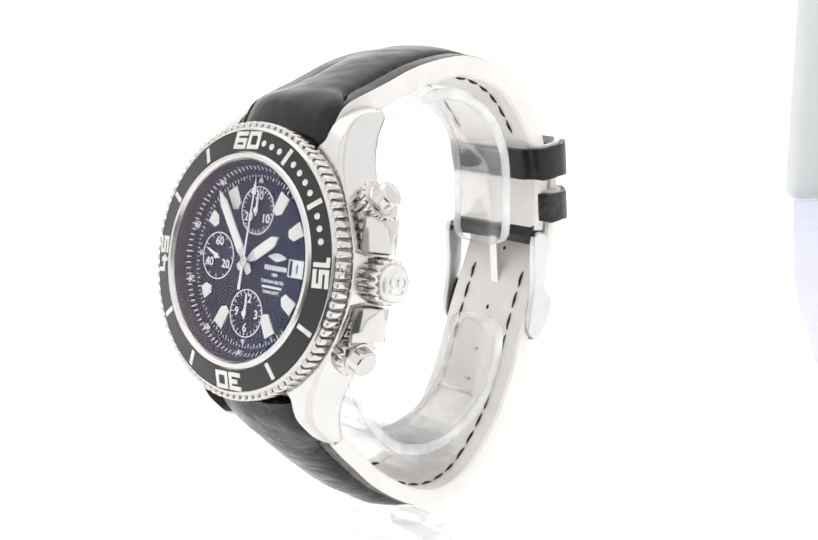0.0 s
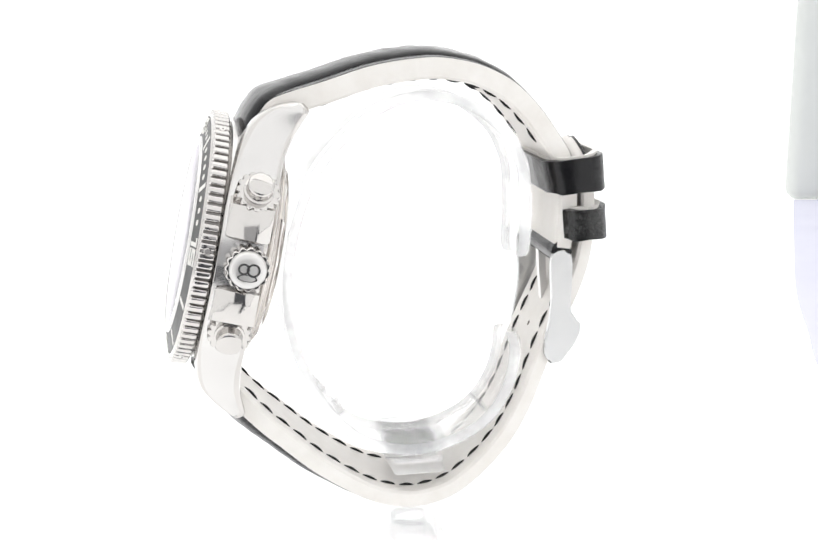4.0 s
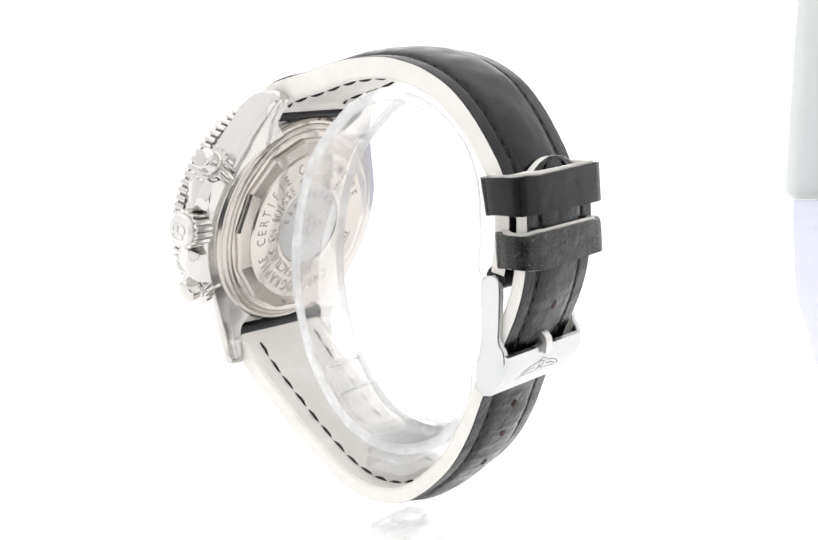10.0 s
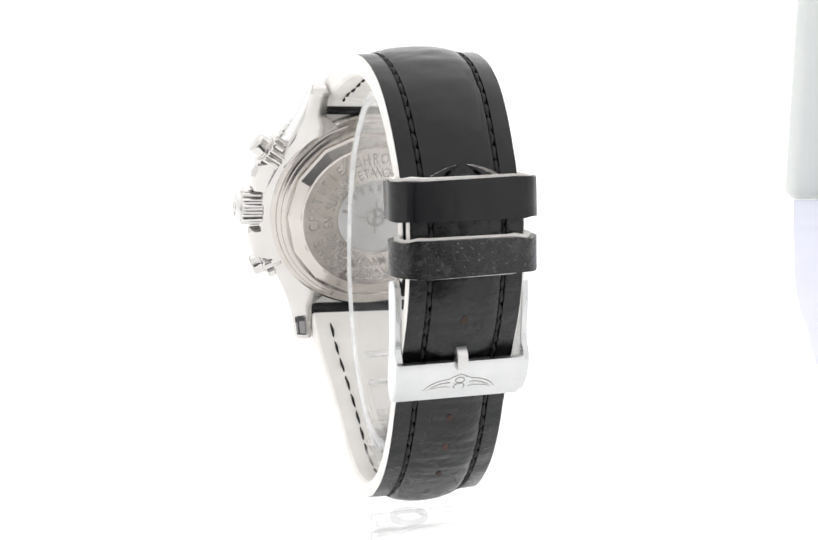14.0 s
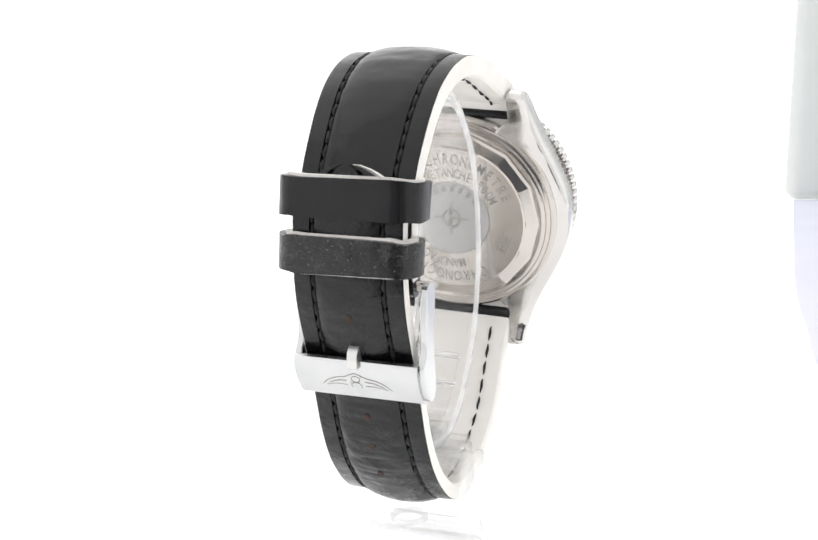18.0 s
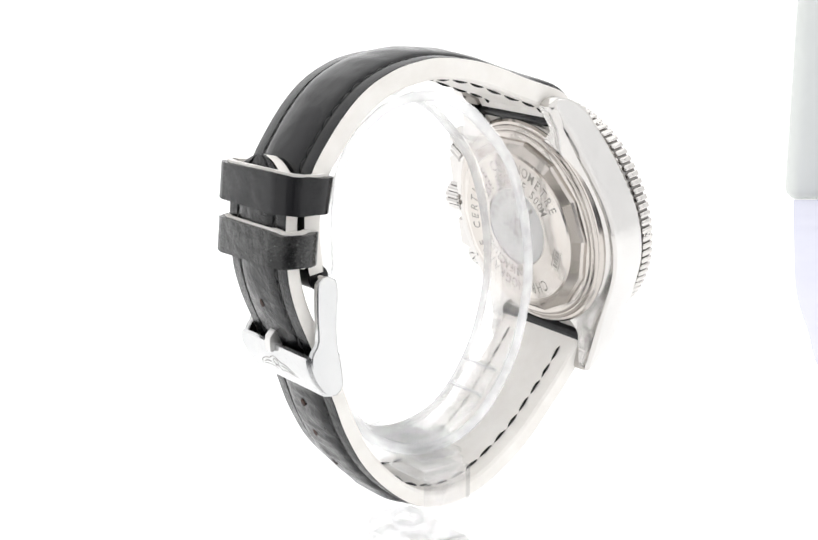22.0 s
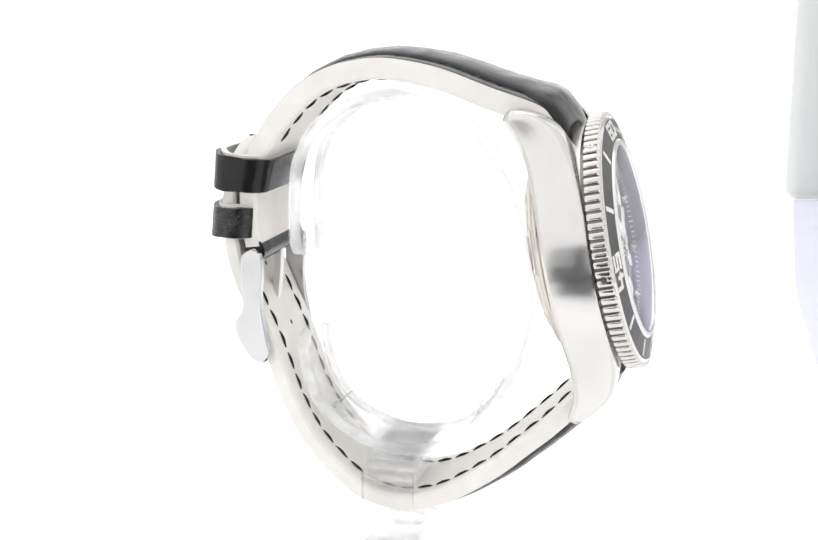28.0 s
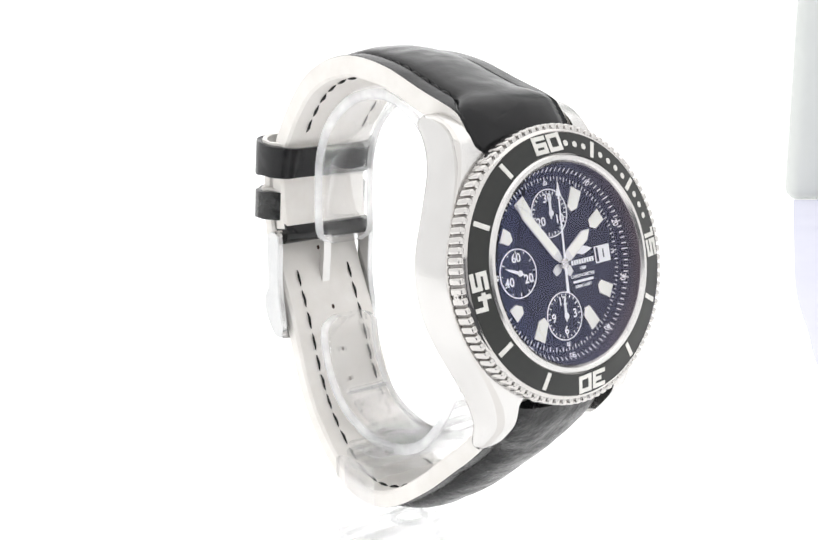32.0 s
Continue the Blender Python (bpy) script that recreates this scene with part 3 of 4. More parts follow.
# ---------------------------------------------------------------- crown and pushers
def fluted(r, x0, x1, n, depth=0.35):
    """A fluted cylinder along x."""
    bm = bmesh.new()
    rings = []
    for x, k in ((x0, 0.95), (x0 + 0.15, 1), (x1 - 0.45, 1), (x1 - 0.15, 0.975), (x1, 0.93)):
        ring = []
        for i in range(n * 6):
            rr = (r - depth * (0.5 - 0.5 * math.cos(TAU * i / 6)) ** 1.6) * k
            a = TAU * i / (n * 6)
            ring.append(bm.verts.new((x, rr * math.cos(a), rr * math.sin(a))))
        rings.append(ring)
    for p, q in zip(rings, rings[1:]):
        for i in range(len(p)):
            bm.faces.new((p[i], p[(i + 1) % len(p)], q[(i + 1) % len(p)], q[i]))
    bm.faces.new(rings[0])
    bm.faces.new(rings[-1])
    bmesh.ops.recalc_face_normals(bm, faces=bm.faces)
    return bm


along_x = Matrix.Rotation(radians(90), 4, "Y")
# the tube's dark colour paints the shade of the gap behind the crown
part("crown_tube", moved(revolve([(0, 19.5), (2.6, 19.5), (2.6, 22.3), (0, 22.3)], 32, False), along_x), CROWN_GAP_SHADE, case, "dark gap behind the crown", Matrix.Translation((0, 0.1, -8.1)))
crown = part("crown", fluted(3.6, 21.6, 25.7, 15, 0.38), STEEL, watch, "fluted polished steel screw-down crown", Matrix.Translation((0, 0.0, -8.3)))
# a dark core just above the flute bottoms paints their shade
part("groove_shade", moved(revolve([(0, 21.75), (3.28, 21.75), (3.28, 25.0), (0, 25.0)], 40, False), along_x), FLUTE_SHADE, crown, "shaded flutes")
part("crown_cap", moved(revolve([(0, 25.3), (2.95, 25.3), (2.95, 25.9), (2.85, 26.35), (2.55, 26.65), (1.6, 26.82), (0, 26.9)], 48, False), along_x), CAPSTEEL, crown, "polished crown cap")
badge = merge(*[moved(revolve([(r, 0), (r + 0.32, 0), (r + 0.32, 0.22), (r, 0.22)], 32), Matrix.Translation((x, y, 0))) for x, y, r in ((0.2, 0.75, 0.6), (0.2, -0.75, 0.75))], moved(revolve([(1.3, 0), (1.6, 0), (1.6, 0.2), (1.3, 0.2)], 32), Matrix.Translation((-1.15, 0, 0)) @ Matrix.Diagonal((0.35, 1, 1, 1))))
part("badge", moved(badge, Matrix.Translation((26.72, 0, 0)) @ Matrix.Rotation(radians(90), 4, "Z") @ Matrix.Rotation(radians(90), 4, "X")), STEEL, crown, "raised emblem")
for s in (1, -1):
    aim = Matrix.Translation((23.5, 13.4, -8.3) if s > 0 else (23.0, -12.9, -8.0)) @ Matrix.Rotation(radians(35 if s > 0 else -23), 4, "Z") @ Matrix.Translation((-27.05, 0, 0))
    pusher = part("pusher", moved(revolve([(0, 17.0), (3.3, 17.0), (3.3, 20.2), (3.1, 20.5), (2.6, 20.6), (2.6, 21.8), (0, 21.8)], 40, False), along_x), STEEL, watch, "screw-down chronograph pusher", aim)
    part("collar", fluted(3.6, 21.1, 24.5, 16, 0.42), STEEL, pusher, "fluted collar")
    part("sleeve", fluted(3.15, 19.0, 21.2, 14, 0.25), STEEL, pusher, "ribbed sleeve")
    part("groove_shade", moved(revolve([(0, 21.2), (3.24, 21.2), (3.24, 24.3), (0, 24.3)], 40, False), along_x), FLUTE_SHADE, pusher, "shaded flutes")
    part("button", moved(revolve([(0, 24.3), (2.5, 24.3), (2.45, 24.75), (2.15, 24.85), (2.1, 24.95), (2.1, 26.4), (2.05, 26.65), (1.85, 26.88), (1.6, 26.95), (0.0, 27.05)], 40, False), along_x), STEEL, pusher, "polished button with a flat face")

# ---------------------------------------------------------------- strap
UPPER = [(17.4, -6.6), (20.6, -6.4), (23.6, -7.4), (26.3, -9.4), (30.4, -16.6), (35.0, -24.7), (38.05, -33.2), (38.7, -39.3), (38.3, -44.0), (36.8, -49.0), (34.0, -53.7), (30.1, -58.3), (26.4, -61.7), (21.5, -64.0), (16.0, -65.2), (10.5, -65.6)]
LOWER = [(-20.6, -6.6), (-23.6, -9.2), (-26.6, -13.0), (-29.7, -17.5), (-32.3, -22.0), (-35.7, -28.0), (-38.5, -34.6), (-40.1, -40.0), (-40.5, -45.0), (-39.8, -49.3), (-37.9, -53.5), (-35.2, -56.7), (-30.5, -60.3), (-25.0, -63.2), (-18.5, -65.1), (-12.5, -66.0), (-6.0, -67.0), (0.0, -68.3), (5.7, -69.3), (11.3, -69.4), (18.3, -68.2), (24.0, -66.5), (29.4, -64.3)]
LEAN = 5.073 - CASE_ROLL


def settle(x, y, z):
    """From the loop's upright frame to the case's: the strap hangs plumb behind and turns with the lugs in front."""
    k = min(max((-z - 9) / 24, 0), 1)
    k = k * k * (3 - 2 * k)
    a = -radians(LEAN * k)
    x -= 1.0 * k
    return Vector((x * math.cos(a) - y * math.sin(a), x * math.sin(a) + y * math.cos(a), z))


class Strap:
    """A strap piece: its edge line, outward normals, and size along it (0 at the lug, 1 at the end)."""

    def __init__(self, points, sizes, steps):
        self.line, self.length = spline(points, steps)
        self.sizes, self.n = sizes, steps
        c = Vector((0, -38))
        self.normals = []
        for i in range(steps + 1):
            t = self.line[min(i + 1, steps)] - self.line[max(i - 1, 0)]
            nrm = Vector((-t.y, t.x)).normalized()
            self.normals.append(nrm if nrm.dot(self.line[i] - c) > 0 else -nrm)

    def size(self, u):
        for (a, *p), (b, *q) in zip(self.sizes, self.sizes[1:]):
            if u <= b:
                f = (u - a) / (b - a)
                return [v + (w - v) * f for v, w in zip(p, q)]
        return list(self.sizes[-1][1:])

    def place(self, u, x, out):
        """The point at u of the length, x across, out from the edge line."""
        s = min(max(u, 0), 1) * self.n
        i = min(int(s), self.n - 1)
        f = s - i
        p, nrm = self.line[i].lerp(self.line[i + 1], f), self.normals[i].lerp(self.normals[i + 1], f)
        q = p + nrm * out
        return settle(x, q.x, q.y)

    def sweep(self, section, u0=0.0, u1=1.0):
        """section(u) gives a closed loop of (x, out)."""
        bm = bmesh.new()
        rings = []
        n = max(int(self.n * (u1 - u0)), 2)
        for i in range(n + 1):
            u = u0 + (u1 - u0) * i / n
            rings.append([bm.verts.new(self.place(u, x, o)) for x, o in section(u)])
        k = len(rings[0])
        for p, q in zip(rings, rings[1:]):
            for j in range(k):
                bm.faces.new((p[j], p[(j + 1) % k], q[(j + 1) % k], q[j]))
        bm.faces.new(rings[0])
        bm.faces.new(rings[-1][::-1])
        bmesh.ops.recalc_face_normals(bm, faces=bm.faces)
        return bm


# u, half width, thickness of the white layer, height of the padding
upper = Strap(UPPER, [(0, 10.9, 3.6, 1.4), (0.04, 10.9, 4.3, 1.5), (0.09, 10.85, 4.1, 1.7), (0.16, 10.8, 3.7, 1.35), (0.5, 10.4, 3.6, 1.05), (0.75, 9.8, 3.4, 0.95), (1, 9.4, 3.0, 0.3)], 110)
lower = Strap(LOWER, [(0, 10.9, 3.3, 2.2), (0.1, 10.8, 3.1, 2.8), (0.3, 10.4, 2.8, 2.1), (0.5, 9.7, 2.7, 1.0), (0.75, 9.4, 2.5, 0.8), (1, 9.3, 2.2, 0.7)], 260)
TIP = 0.945


LUG_END = (0.105, 0.05)             # where the padding draws in from the full width


def tip_half(strap, u, w):
    """The rounded point of the free end."""
    if strap is lower and u > TIP:
        f = (u - TIP) / (1 - TIP)
        return max(w * max(1 - f ** 1.7 * 0.97, 0.0) ** 0.62, 0.7)
    return w


def lining_section(strap):
    def section(u):
        w, t, _ = strap.size(u)
        w = tip_half(strap, u, w)
        c = 0.45
        return [(-w, 0.0), (-w + 0.13, 0.0), (-w + 0.2, -0.6), (w - 0.2, -0.6), (w - 0.13, 0.0), (w, 0.0), (w + 0.06, -t * 0.5), (w, -t + c), (w - c, -t), (-w + c, -t), (-w, -t + c), (-w - 0.06, -t * 0.5)]
    return section


def leather_section(strap):
    def section(u):
        w, _, b = strap.size(u)
        if strap is lower and u > TIP:
            b *= 1 - 0.85 * (u - TIP) / (1 - TIP)
        w = tip_half(strap, u, w) - 0.15 - (0.2 * min((u - TIP) / 0.02, 1) if strap is lower and u > TIP else 0.0)
        w = max(w, 0.3)
        lug = min(max((u - LUG_END[strap is lower]) / 0.055, 0), 1)
        g = max(w - 0.75 - 2.55 * lug * lug * (3 - 2 * lug), w * 0.55)
        dip = 0.15 + 0.35 * lug if w > 4 else 0.0
        crease = strap is lower and 0.5 < u < 0.93
        seed = 3.1 if strap is upper else 7.7
        e = min(0.45, w * 0.1)
        top = [(-w, -0.4), (-w, 0.05), (-w + e * 0.6, 0.14), (-g - e * 1.1, 0.2), (-g - e * 0.35, 0.1 - dip), (-g + e * 0.35, 0.1 - dip), (-g + e, 0.28)]
        for k in range(-6, 7):
            x = k / 6 * max(g - 2.2 * e, 0.05)
            wob = 0.16 * noise.noise((u * 34, x * 0.16, seed)) + 0.07 * noise.noise((u * 110, x * 0.35, seed))
            if crease:
                wob += 0.30 * noise.noise((u * 130, x * 0.10, 2.2)) * (0.4 + noise.noise((u * 21, 0.3, 5.0)))
            top.append((x, 0.3 + (b - 0.1 + wob * min(w / 9, 1)) * max(1 - (k / 6.6) ** 2, 0) ** 0.62))
        top += [(g - e, 0.28), (g - e * 0.35, 0.1 - dip), (g + e * 0.35, 0.1 - dip), (g + e * 1.1, 0.2), (w - e * 0.6, 0.14), (w, 0.05), (w, -0.4)]
        skew = 0.6 * min(max((u - TIP) / (1 - TIP) * 3, 0), 1) if strap is lower else 0.0
        return [(x + skew, o) for x, o in top]
    return section


strap_top = part("upper_strap", upper.sweep(lining_section(upper)), LINING, watch, "white leather lining and edges of the buckle strap")
part("cover", upper.sweep(leather_section(upper), 0.0, 0.985), LEATHER, strap_top, "padded black leather cover")
strap_low = part("lower_strap", lower.sweep(lining_section(lower)), LINING, watch, "white leather lining and edges of the long strap")
part("cover", lower.sweep(leather_section(lower)), FLAP, strap_low, "padded black leather cover with punched holes")
# strap ends rolled round the spring bars
for s, y, z, r in ((1, 20.6, -10.5, 0.95), (-1, -21.6, -10.6, 1.4)):
    roll = revolve([(0, -10.8), (r - 0.2, -10.8), (r, -10.6), (r, 10.6), (r - 0.2, 10.8), (0, 10.8)], 24, False)
    part("strap_loop", moved(roll, Matrix.Translation((0, y, z)) @ along_x), LEATHER, strap_top if s > 0 else strap_low, "black leather end wrapped round the spring bar")


def stitch_row(strap, owner, u0, u1, side, out, pitch=4.1, dash=3.2, rad=0.25):
    """Single dashes of thread along one side."""
    count = int((u1 - u0) * strap.length / pitch)
    for i in range(count):
        ua = u0 + i * pitch / strap.length
        ring, n = [], 5
        bm = bmesh.new()
        for k in range(n + 1):
            u = ua + dash / strap.length * k / n
            w, t, _ = strap.size(u)
            lift = rad * (0.35 + 0.75 * math.sin(math.pi * k / n))
            thick = rad * (0.35 + 0.65 * math.sin(math.pi * k / n))
            o = (-t - lift * 0.75) if out < 0 else -0.14 + lift * 0.3
            x = side * (w - 3.45) + (0.05 if out < 0 else 0.10) * math.sin(i * 2.1 + k * 1.7)
            ring.append([bm.verts.new(strap.place(u, x + thick * math.cos(a) * 1.1, o + thick * math.sin(a))) for a in (0, TAU / 6, TAU / 3, TAU / 2, 2 * TAU / 3, 5 * TAU / 6)])
        for p, q in zip(ring, ring[1:]):
            for j in range(6):
                bm.faces.new((p[j], p[(j + 1) % 6], q[(j + 1) % 6], q[j]))
        bm.faces.new(ring[0])
        bm.faces.new(ring[-1][::-1])
        bmesh.ops.recalc_face_normals(bm, faces=bm.faces)
        part("stitch", bm, THREAD, owner)


for side in (1, -1):
    stitch_row(upper, strap_top, 0.09, 0.77, side, -1)
    stitch_row(lower, strap_low, 0.06, 0.80, side, -1)
    stitch_row(upper, strap_top, 0.17, 0.86, side, 1, 2.6, 2.45, 0.40)
    stitch_row(lower, strap_low, 0.115, 0.95, side, 1, 2.6, 2.45, 0.40)


def nearest_u(strap, y):
    best = min(range(strap.n + 1), key=lambda i: abs(strap.line[i].x - y) + (0 if strap.line[i].y < -50 else 99))
    return best / strap.n


for y in (5.7, -6.4, -14.2, -20.6, -27.2):
    u = nearest_u(lower, y)
    w, t, b = lower.size(u)
    for o0, o1, big in ((b - 0.3, b + 0.33, 1.0), (-t - 0.03, -t + 0.3, 0.62)):
        bm = bmesh.new()
        rings = [[bm.verts.new(lower.place(u + 0.72 * big * math.sin(a) / lower.length, 0.1 + 0.52 * big * math.cos(a), o)) for a in (TAU * k / 14 for k in range(14))] for o in (o0, o1)]
        for k in range(14):
            bm.faces.new((rings[0][k], rings[0][(k + 1) % 14], rings[1][(k + 1) % 14], rings[1][k]))
        bm.faces.new(rings[0])
        bm.faces.new(rings[1][::-1])
        bmesh.ops.recalc_face_normals(bm, faces=bm.faces)
        part("hole", bm, HOLE, strap_low, "punched strap hole")


# ---------------------------------------------------------------- keepers
def keeper_loop(depth, half, thick):
    """The outer and the inner outline of a keeper, as (x, d) round its opening."""
    r = 4.3
    outer, inner = [], []
    for cx, cf, a0 in ((-1, 0, 180), (1, 0, 270), (1, 1, 0), (-1, 1, 90)):
        for k in range(6):
            a = radians(a0 + 90 * k / 5)
            outer.append((cx * (half - r) + r * math.cos(a), (r if cf == 0 else depth - r) + r * math.sin(a)))
    for x, d in outer:
        v = d - depth / 2
        inner.append((math.copysign(max(abs(x) - thick, 0.1), x), math.copysign(max(abs(v) - thick, 0.05), v) + depth / 2))
    return outer, inner


def keeper_mesh(corners, half, thick, wave, layer):
    """layer 0: the black face with its thickness; 1: the white inner face and cut edges."""
    it, ot, ob_, ib = (Vector(c) for c in corners)
    depth = (ot - it).length
    outer, inner = keeper_loop(depth, half, thick)
    mid = [((a[0] * 0.45 + b[0] * 0.55), (a[1] * 0.45 + b[1] * 0.55)) for a, b in zip(outer, inner)]
    skin, core = (outer, mid) if layer == 0 else (mid, inner)
    bm = bmesh.new()
    rows = []
    for f in (0.0, 0.25, 0.5, 0.75, 1.0):
        a, b = it.lerp(ib, f), ot.lerp(ob_, f)
        row = []
        for loop in (skin, core):
            ring = []
            for x, d in loop:
                p = a.lerp(b, d / depth)
                w = wave * noise.noise((x * 0.35, d * 0.3, f * 3 + half)) if f in (0.0, 1.0) else 0
                w += 0.45 if layer and f == 0.0 else 0.0
                if layer and f == 1.0 and wave > 0.4:
                    w -= 0.22 + 0.3 * noise.noise((x * 1.1, d * 0.9, 4.0))          # the worn lower edge
                ring.append(bm.verts.new(settle(x + 0.1, p.x + w, p.y)))
            row.append(ring)
        rows.append(row)
    n = len(skin)
    for p, q in zip(rows, rows[1:]):
        for j in range(n):
            bm.faces.new((p[0][j], p[0][(j + 1) % n], q[0][(j + 1) % n], q[0][j]))
            bm.faces.new((p[1][(j + 1) % n], p[1][j], q[1][j], q[1][(j + 1) % n]))
    for row in (rows[0], rows[-1]):
        for j in range(n):
            bm.faces.new((row[0][j], row[0][(j + 1) % n], row[1][(j + 1) % n], row[1][j]))
    bmesh.ops.recalc_face_normals(bm, faces=bm.faces)
    return bm


KEEPER_A = [(24.6, -57.2), (28.3, -67.6), (22.2, -69.5), (19.4, -59.6)]
KEEPER_B = [(16.9, -62.0), (19.2, -70.3), (13.9, -72.0), (12.0, -63.6)]
ka = part("keeper", keeper_mesh(KEEPER_A, 12.0, 1.5, 0.35, 0), LEATHER, watch, "loose black leather keeper loop with white edges")
part("keeper_lining", keeper_mesh(KEEPER_A, 12.0, 1.5, 0.35, 1), LINING, ka, "white inner face of the keeper")
kb = part("keeper", keeper_mesh(KEEPER_B, 12.0, 1.5, 0.5, 0), WORN, watch, "scuffed fixed black leather keeper loop with white edges")
part("keeper_lining", keeper_mesh(KEEPER_B, 12.0, 1.5, 0.5, 1), LINING, kb, "white inner face of the keeper")

# ---------------------------------------------------------------- buckle
ARM = [(10.1, -63.9), (9.6, -62.7), (8.4, -62.2), (5, -62.9), (1.1, -64.0), (-2.6, -64.5), (-5.5, -64.6), (-8.7, -65.0), (-9.9, -66.6), (-9.0, -68.2), (-6.2, -69.5), (-3.5, -69.9), (-1.5, -69.3), (0.0, -67.9), (4.5, -67.0), (8.8, -66.0), (9.9, -65.2)]


def arm(x0, x1):
    """One cheek of the buckle, a plate in the loop's plane."""
    line, _ = spline(ARM + ARM[:1], 48)
    line = line[:-1]
    cen = sum(line, Vector((0, 0))) / len(line)
    bm = bmesh.new()
    rings = []
    for x, k in ((x0, 0.2), (x0 + 0.15, 0.0), (x1 - 0.15, 0.0), (x1, 0.2)):
        ring = []
        for i, p in enumerate(line):
            t = (line[(i + 1) % 48] - line[i - 1]).normalized()
            nrm = Vector((t.y, -t.x))
            nrm = nrm if nrm.dot(p - cen) > 0 else -nrm
            q = p - nrm * k
            ring.append(bm.verts.new(settle(x, q.x, q.y)))
        rings.append(ring)
    for p, q in zip(rings, rings[1:]):
        for j in range(48):
            bm.faces.new((p[j], p[(j + 1) % 48], q[(j + 1) % 48], q[j]))
    bm.faces.new(rings[0])
    bm.faces.new(rings[-1][::-1])
    bmesh.ops.recalc_face_normals(bm, faces=bm.faces)
    return bm


def across(profile, x0, x1):
    """A bar of constant (y, z) profile running across the strap."""
    bm = bmesh.new()
    a = [bm.verts.new((x0, y, z)) for y, z in profile]
    b = [bm.verts.new((x1, y, z)) for y, z in profile]
    n = len(profile)
    for i in range(n):
        bm.faces.new((a[i], a[(i + 1) % n], b[(i + 1) % n], b[i]))
    bm.faces.new(a[::-1])
    bm.faces.new(b)
    bmesh.ops.recalc_face_normals(bm, faces=bm.faces)
    for v in bm.verts:
        v.co = settle(*v.co)
    return bm


PLATE = [(-10.3, -66.6), (-9.6, -68.4), (-6.3, -70.0), (-3.7, -70.6), (-2.0, -70.2), (-1.9, -69.5), (-3.8, -69.5), (-6.2, -68.7), (-8.2, -67.6), (-9.0, -66.5)]
buckle = part("buckle", across(PLATE, -10.8, 10.5), BUCKLESTEEL, watch, "brushed steel pin buckle engraved with an emblem")
part("cheek", arm(9.4, 10.6), BUCKLESTEEL, buckle, "satin steel buckle cheek")
part("cheek", arm(-11.8, -10.6), BUCKLESTEEL, buckle, "satin steel buckle cheek")
circle = [(9.3 + 0.9 * math.cos(TAU * k / 14), -64.1 + 0.9 * math.sin(TAU * k / 14)) for k in range(14)]
part("bar", across(circle, -11.2, 10.2), STEEL, buckle, "steel buckle bar")
wrap = [(9.6 + 2.1 * math.cos(TAU * k / 18), -64.1 + 1.9 * math.sin(TAU * k / 18)) for k in range(18)]
part("strap_fold", across(wrap, -9.4, 9.4), LEATHER, strap_top, "black leather folded round the buckle bar")
TONGUE = [(9.5, -62.4), (4.0, -64.0), (-1.8, -65.9), (-2.3, -67.4), (-2.6, -70.2), (-3.2, -70.8), (-2.9, -71.2), (-1.3, -71.0), (-0.4, -70.6), (0.3, -69.6), (0.4, -66.7), (3.6, -65.4), (9.3, -63.9)]
part("tongue", across(TONGUE, -0.85, 0.85), CAPSTEEL, buckle, "steel buckle pin")
# winged emblem cut into the plate
def on_plate(pts2d):
    """Thin lines lying on the outer face of the plate: (across, along) pairs."""
    bms = []
    for (x0, v0), (x1, v1) in zip(pts2d, pts2d[1:]):
        bm = bmesh.new()
        d = Vector((x1 - x0, v1 - v0))
        n = Vector((-d.y, d.x)).normalized() * 0.09
        quad = []
        for x, v in ((x0 - n.x, v0 - n.y), (x1 - n.x, v1 - n.y), (x1 + n.x, v1 + n.y), (x0 + n.x, v0 + n.y)):
            y = -6.1 + v
            z = (-70.0 - (y + 6.3) * 0.6 / 2.6) if y > -6.3 else (-70.0 + (-6.3 - y) * 1.4 / 2.7)
            quad.append(bm.verts.new(settle(x, y, z - 0.03)))
        bm.faces.new(quad)
        bms.append(bm)
    return merge(*bms)


def curve(points, n=14):
    return [(p.x, p.y) for p in spline(points, n)[0]]


strokes = [curve([(side * 6.3, -1.5), (side * 5.2, -0.1), (side * 3.6, 0.75), (side * 1.9, 1.1), (side * 1.1, 1.55), (0, 2.0)]) for side in (1, -1)]
strokes += [curve([(side * 6.3, -1.5), (side * 4.4, -0.75), (side * 2.6, -0.5), (side * 1.5, -0.7)]) for side in (1, -1)]
strokes += [curve([(side * 1.6, 0.35), (side * 3.2, 0.2), (side * 4.9, -0.55)], 8) for side in (1, -1)]
strokes.append([(0.75 * math.cos(TAU * k / 14), 0.75 + 0.6 * math.sin(TAU * k / 14)) for k in range(15)])
strokes.append([(0.9 * math.cos(TAU * k / 14), -0.65 + 0.75 * math.sin(TAU * k / 14)) for k in range(15)])
strokes += [[(-1.0, -1.5), (-1.0, 1.4)], [(1.4, -1.5), (0.9, 0.1)]]
part("emblem", merge(*[on_plate(p) for p in strokes]), ENGRAVED, buckle, "engraved winged emblem")

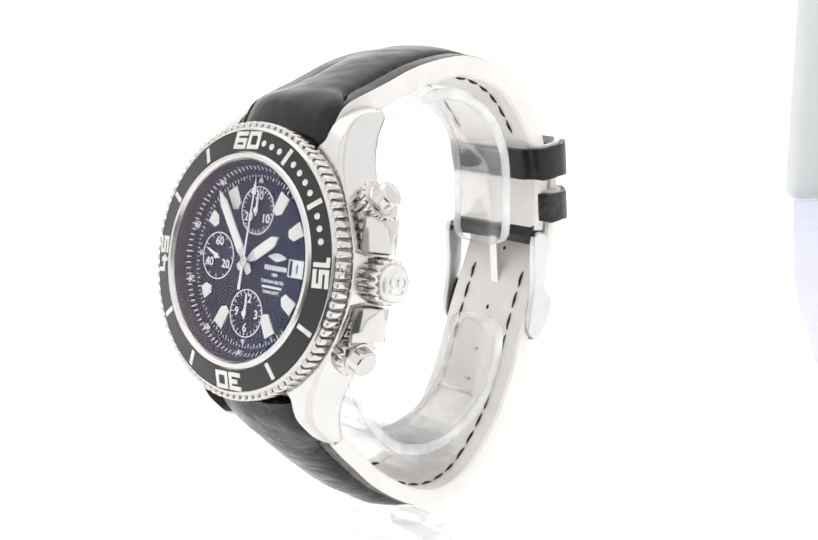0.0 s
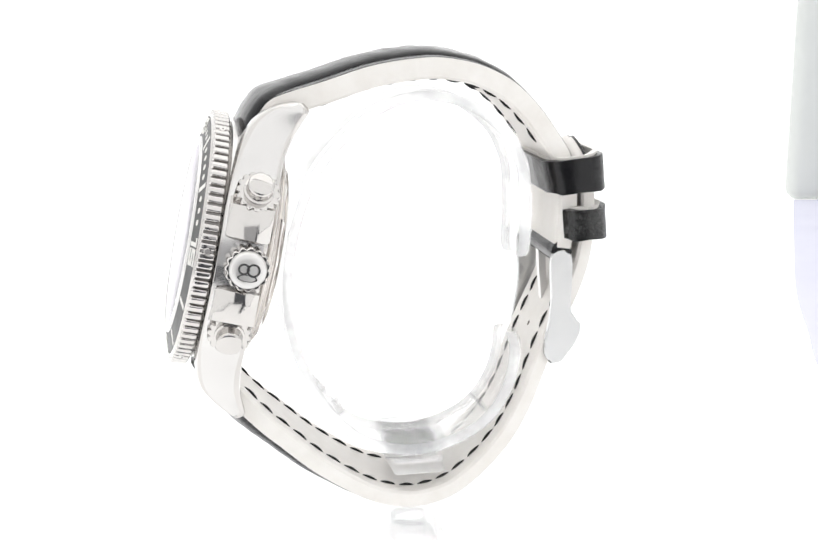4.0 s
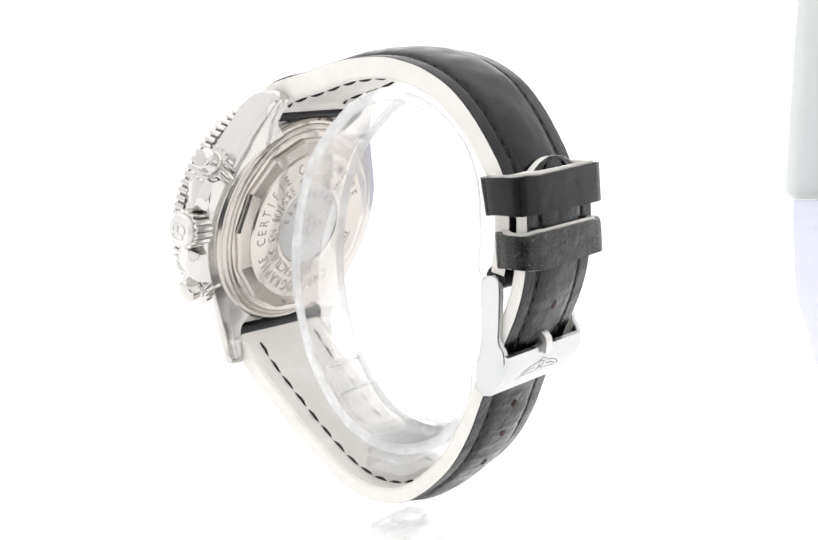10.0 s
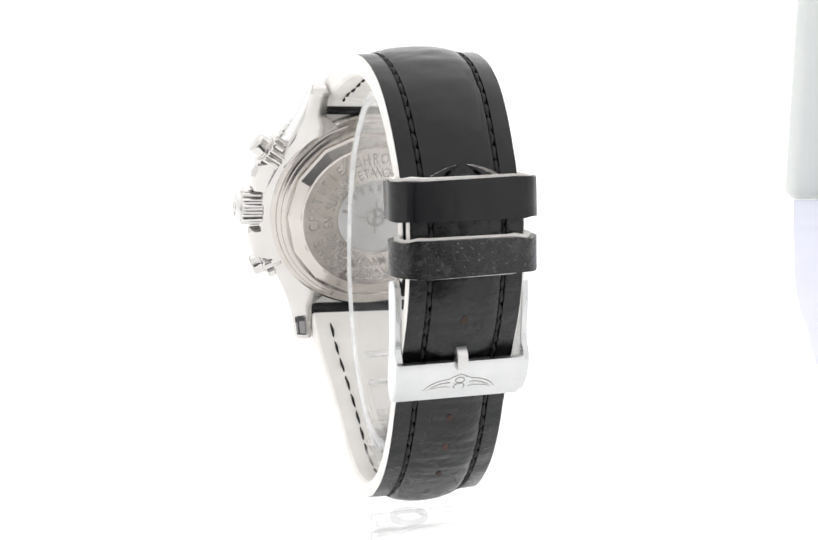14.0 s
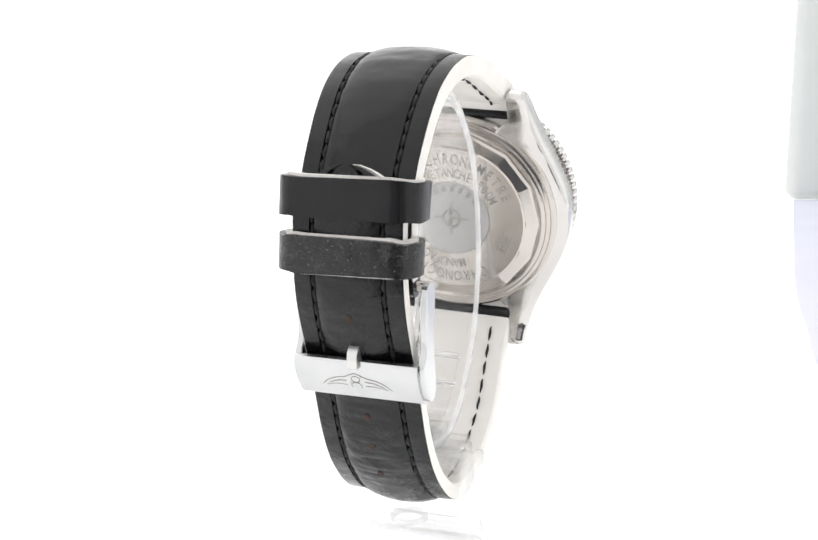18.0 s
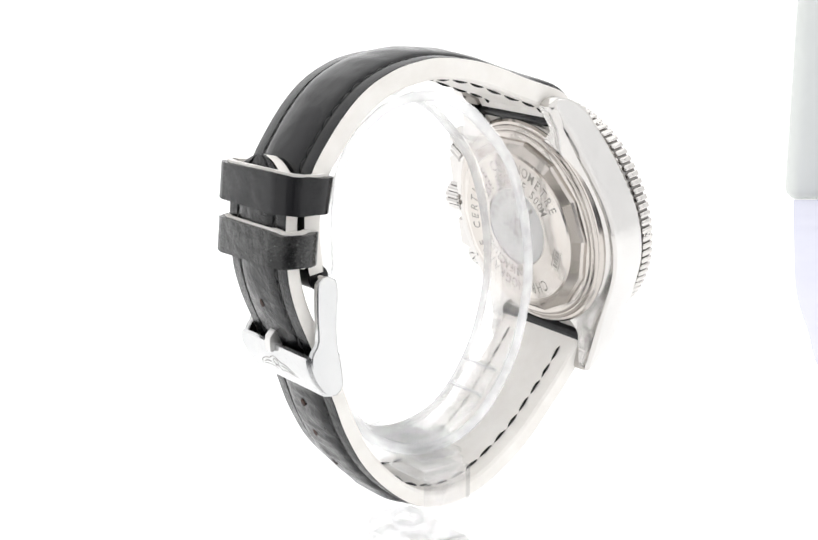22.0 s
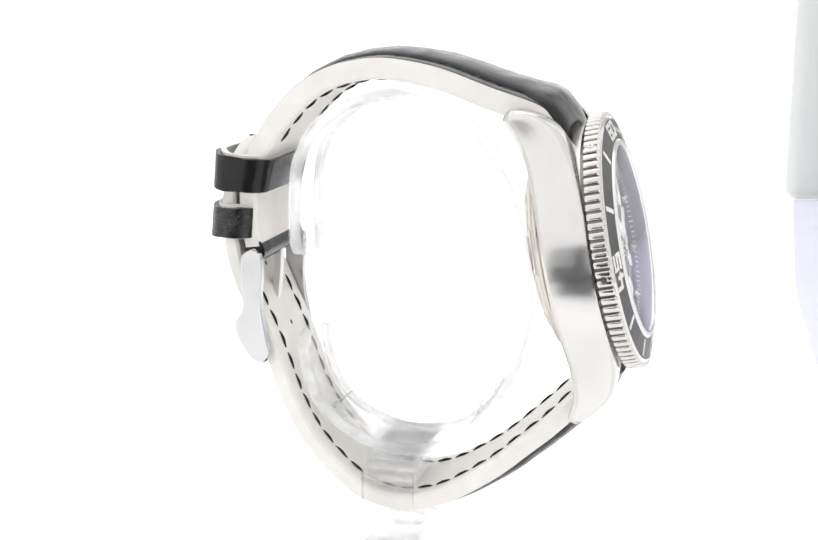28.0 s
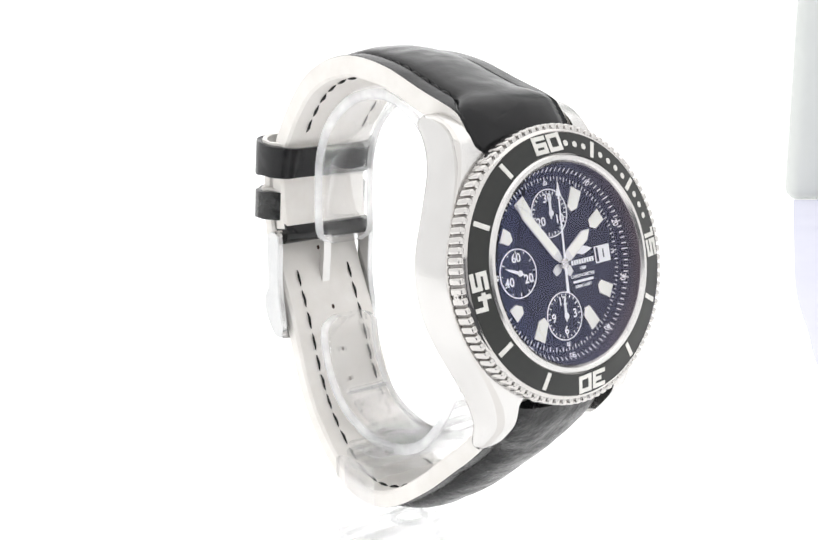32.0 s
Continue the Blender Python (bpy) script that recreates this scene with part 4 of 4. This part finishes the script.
# ---------------------------------------------------------------- acrylic stand
# the outer line of the band in its own plane (out, up), from the end of the upper arm to that of the lower
CUFF = [(-20.4, 56.4), (-20.8, 62), (-20.7, 68), (-19.8, 74.3), (-16.3, 80.6), (-9, 85.8), (0, 87.2), (8, 84.5), (14.1, 79.4), (18.8, 73.6), (21.6, 66.9), (23.3, 60.1), (24.0, 53.3), (23.5, 46.5), (20.8, 36.9), (15.6, 28.5), (9.2, 23.2), (0, 21.2), (-8.1, 23.0), (-14, 26.6), (-17.7, 32), (-19.3, 37.7), (-19.4, 42.6)]


def band_sweep(section, first=0.0, last=1.0, n=240, rounded=True):
    """Sweeps (across, inward) sections along a stretch of the band's outer line, its ends rounded."""
    line, length = spline(CUFF, 400)
    bm = bmesh.new()
    rings = []
    for i in range(n + 1):
        f = first + (last - first) * i / n
        k = min(max(round(f * 400), 1), 399)
        t = (line[k + 1] - line[k - 1]).normalized()
        inward = Vector((t.y, -t.x))
        p = line[min(int(f * 400), 399)].lerp(line[min(int(f * 400) + 1, 400)], f * 400 - min(int(f * 400), 399))
        s = min(f - first, last - f) * length
        w = 1.0 if not rounded or s > 3 else 1 - 0.5 * (1 - math.sqrt(max(1 - (1 - s / 3) ** 2, 0)))
        ring = []
        for x, d in section:
            q = p + inward * d
            ring.append(bm.verts.new((x * w, q.y, q.x)))
        rings.append(ring)
    m = len(section)
    for p, q in zip(rings, rings[1:]):
        for j in range(m):
            bm.faces.new((p[j], p[(j + 1) % m], q[(j + 1) % m], q[j]))
    bm.faces.new(rings[0])
    bm.faces.new(rings[-1][::-1])
    bmesh.ops.recalc_face_normals(bm, faces=bm.faces)
    return bm


SECTION = [(-5.7, 0.0), (5.7, 0.0), (6.1, 0.2), (6.25, 0.6), (6.25, 1.7), (6.1, 2.1), (5.7, 2.3), (5.1, 2.2), (4.8, 1.9), (-4.8, 1.9), (-5.1, 2.2), (-5.7, 2.3), (-6.1, 2.1), (-6.25, 1.7), (-6.25, 0.6), (-6.1, 0.2)]
band = part("cuff", band_sweep(SECTION), ACRYLIC, stand, "clear C-shaped acrylic band")
# the thicker foot of the band, with a step across each arm
part("band_foot", band_sweep([(-4.2, 2.0), (4.2, 2.0), (4.2, 2.9), (3.9, 3.1), (-3.9, 3.1), (-4.2, 2.9)], 0.66, 0.905, 90, False), ACRYLIC, band, "thicker clear foot of the band")
# milky strips along both edges stand in for their gathered light
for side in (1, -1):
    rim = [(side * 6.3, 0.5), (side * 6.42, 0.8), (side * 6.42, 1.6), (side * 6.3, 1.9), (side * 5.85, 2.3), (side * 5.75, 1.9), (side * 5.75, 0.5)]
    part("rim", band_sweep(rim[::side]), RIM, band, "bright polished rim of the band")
# the bright line of each step is likewise put into its colour
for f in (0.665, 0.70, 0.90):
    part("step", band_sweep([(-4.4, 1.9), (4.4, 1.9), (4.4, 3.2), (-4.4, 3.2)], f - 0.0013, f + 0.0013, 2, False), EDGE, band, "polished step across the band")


def slab(x0, x1, y0, y1, z0, z1, bev=0.5):
    return block(x0, x1, y0, y1, z0, z1, bev, 3)


saddle = part("saddle", merge(slab(-11.0, 7.4, 18.2, 20.1, -5.0, 4.4, 0.7), slab(-11.0, 7.2, 20.25, 21.8, -4.8, 4.2), slab(-10.6, 7.0, 21.95, 23.2, -4.7, 4.1), slab(-6.2, 6.2, 23.3, 24.9, -5.6, 5.0)), THICK, stand, "clear stepped block under the band")
post = part("post", slab(-13.1, -11.25, 6.9, 20.6, -5.2, 4.2, 0.45), THICK, stand, "clear upright beside the strap")
foot = part("foot", merge(slab(-13.1, 6.6, 0.0, 3.3, -5.2, 4.2, 0.6), slab(-13.1, 6.6, 3.45, 6.8, -5.2, 4.2, 0.6)), BASE, stand, "clear foot")
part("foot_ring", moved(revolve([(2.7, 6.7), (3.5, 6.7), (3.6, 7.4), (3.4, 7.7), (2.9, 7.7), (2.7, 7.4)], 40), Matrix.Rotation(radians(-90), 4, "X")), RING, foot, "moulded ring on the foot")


# ---------------------------------------------------------------- turning
def motions():
    times = [0, 0.1, 0.2, 0.35] + [0.5 * i for i in range(1, 64)] + [31.65, 31.8, 31.9, 32]
    for thing, z in ((watch, 0.012), (stand, 0.0)):
        walk(thing, [(t, pose(0, 0, z, 0, 0, TURN * t)) for t in times])


motions()
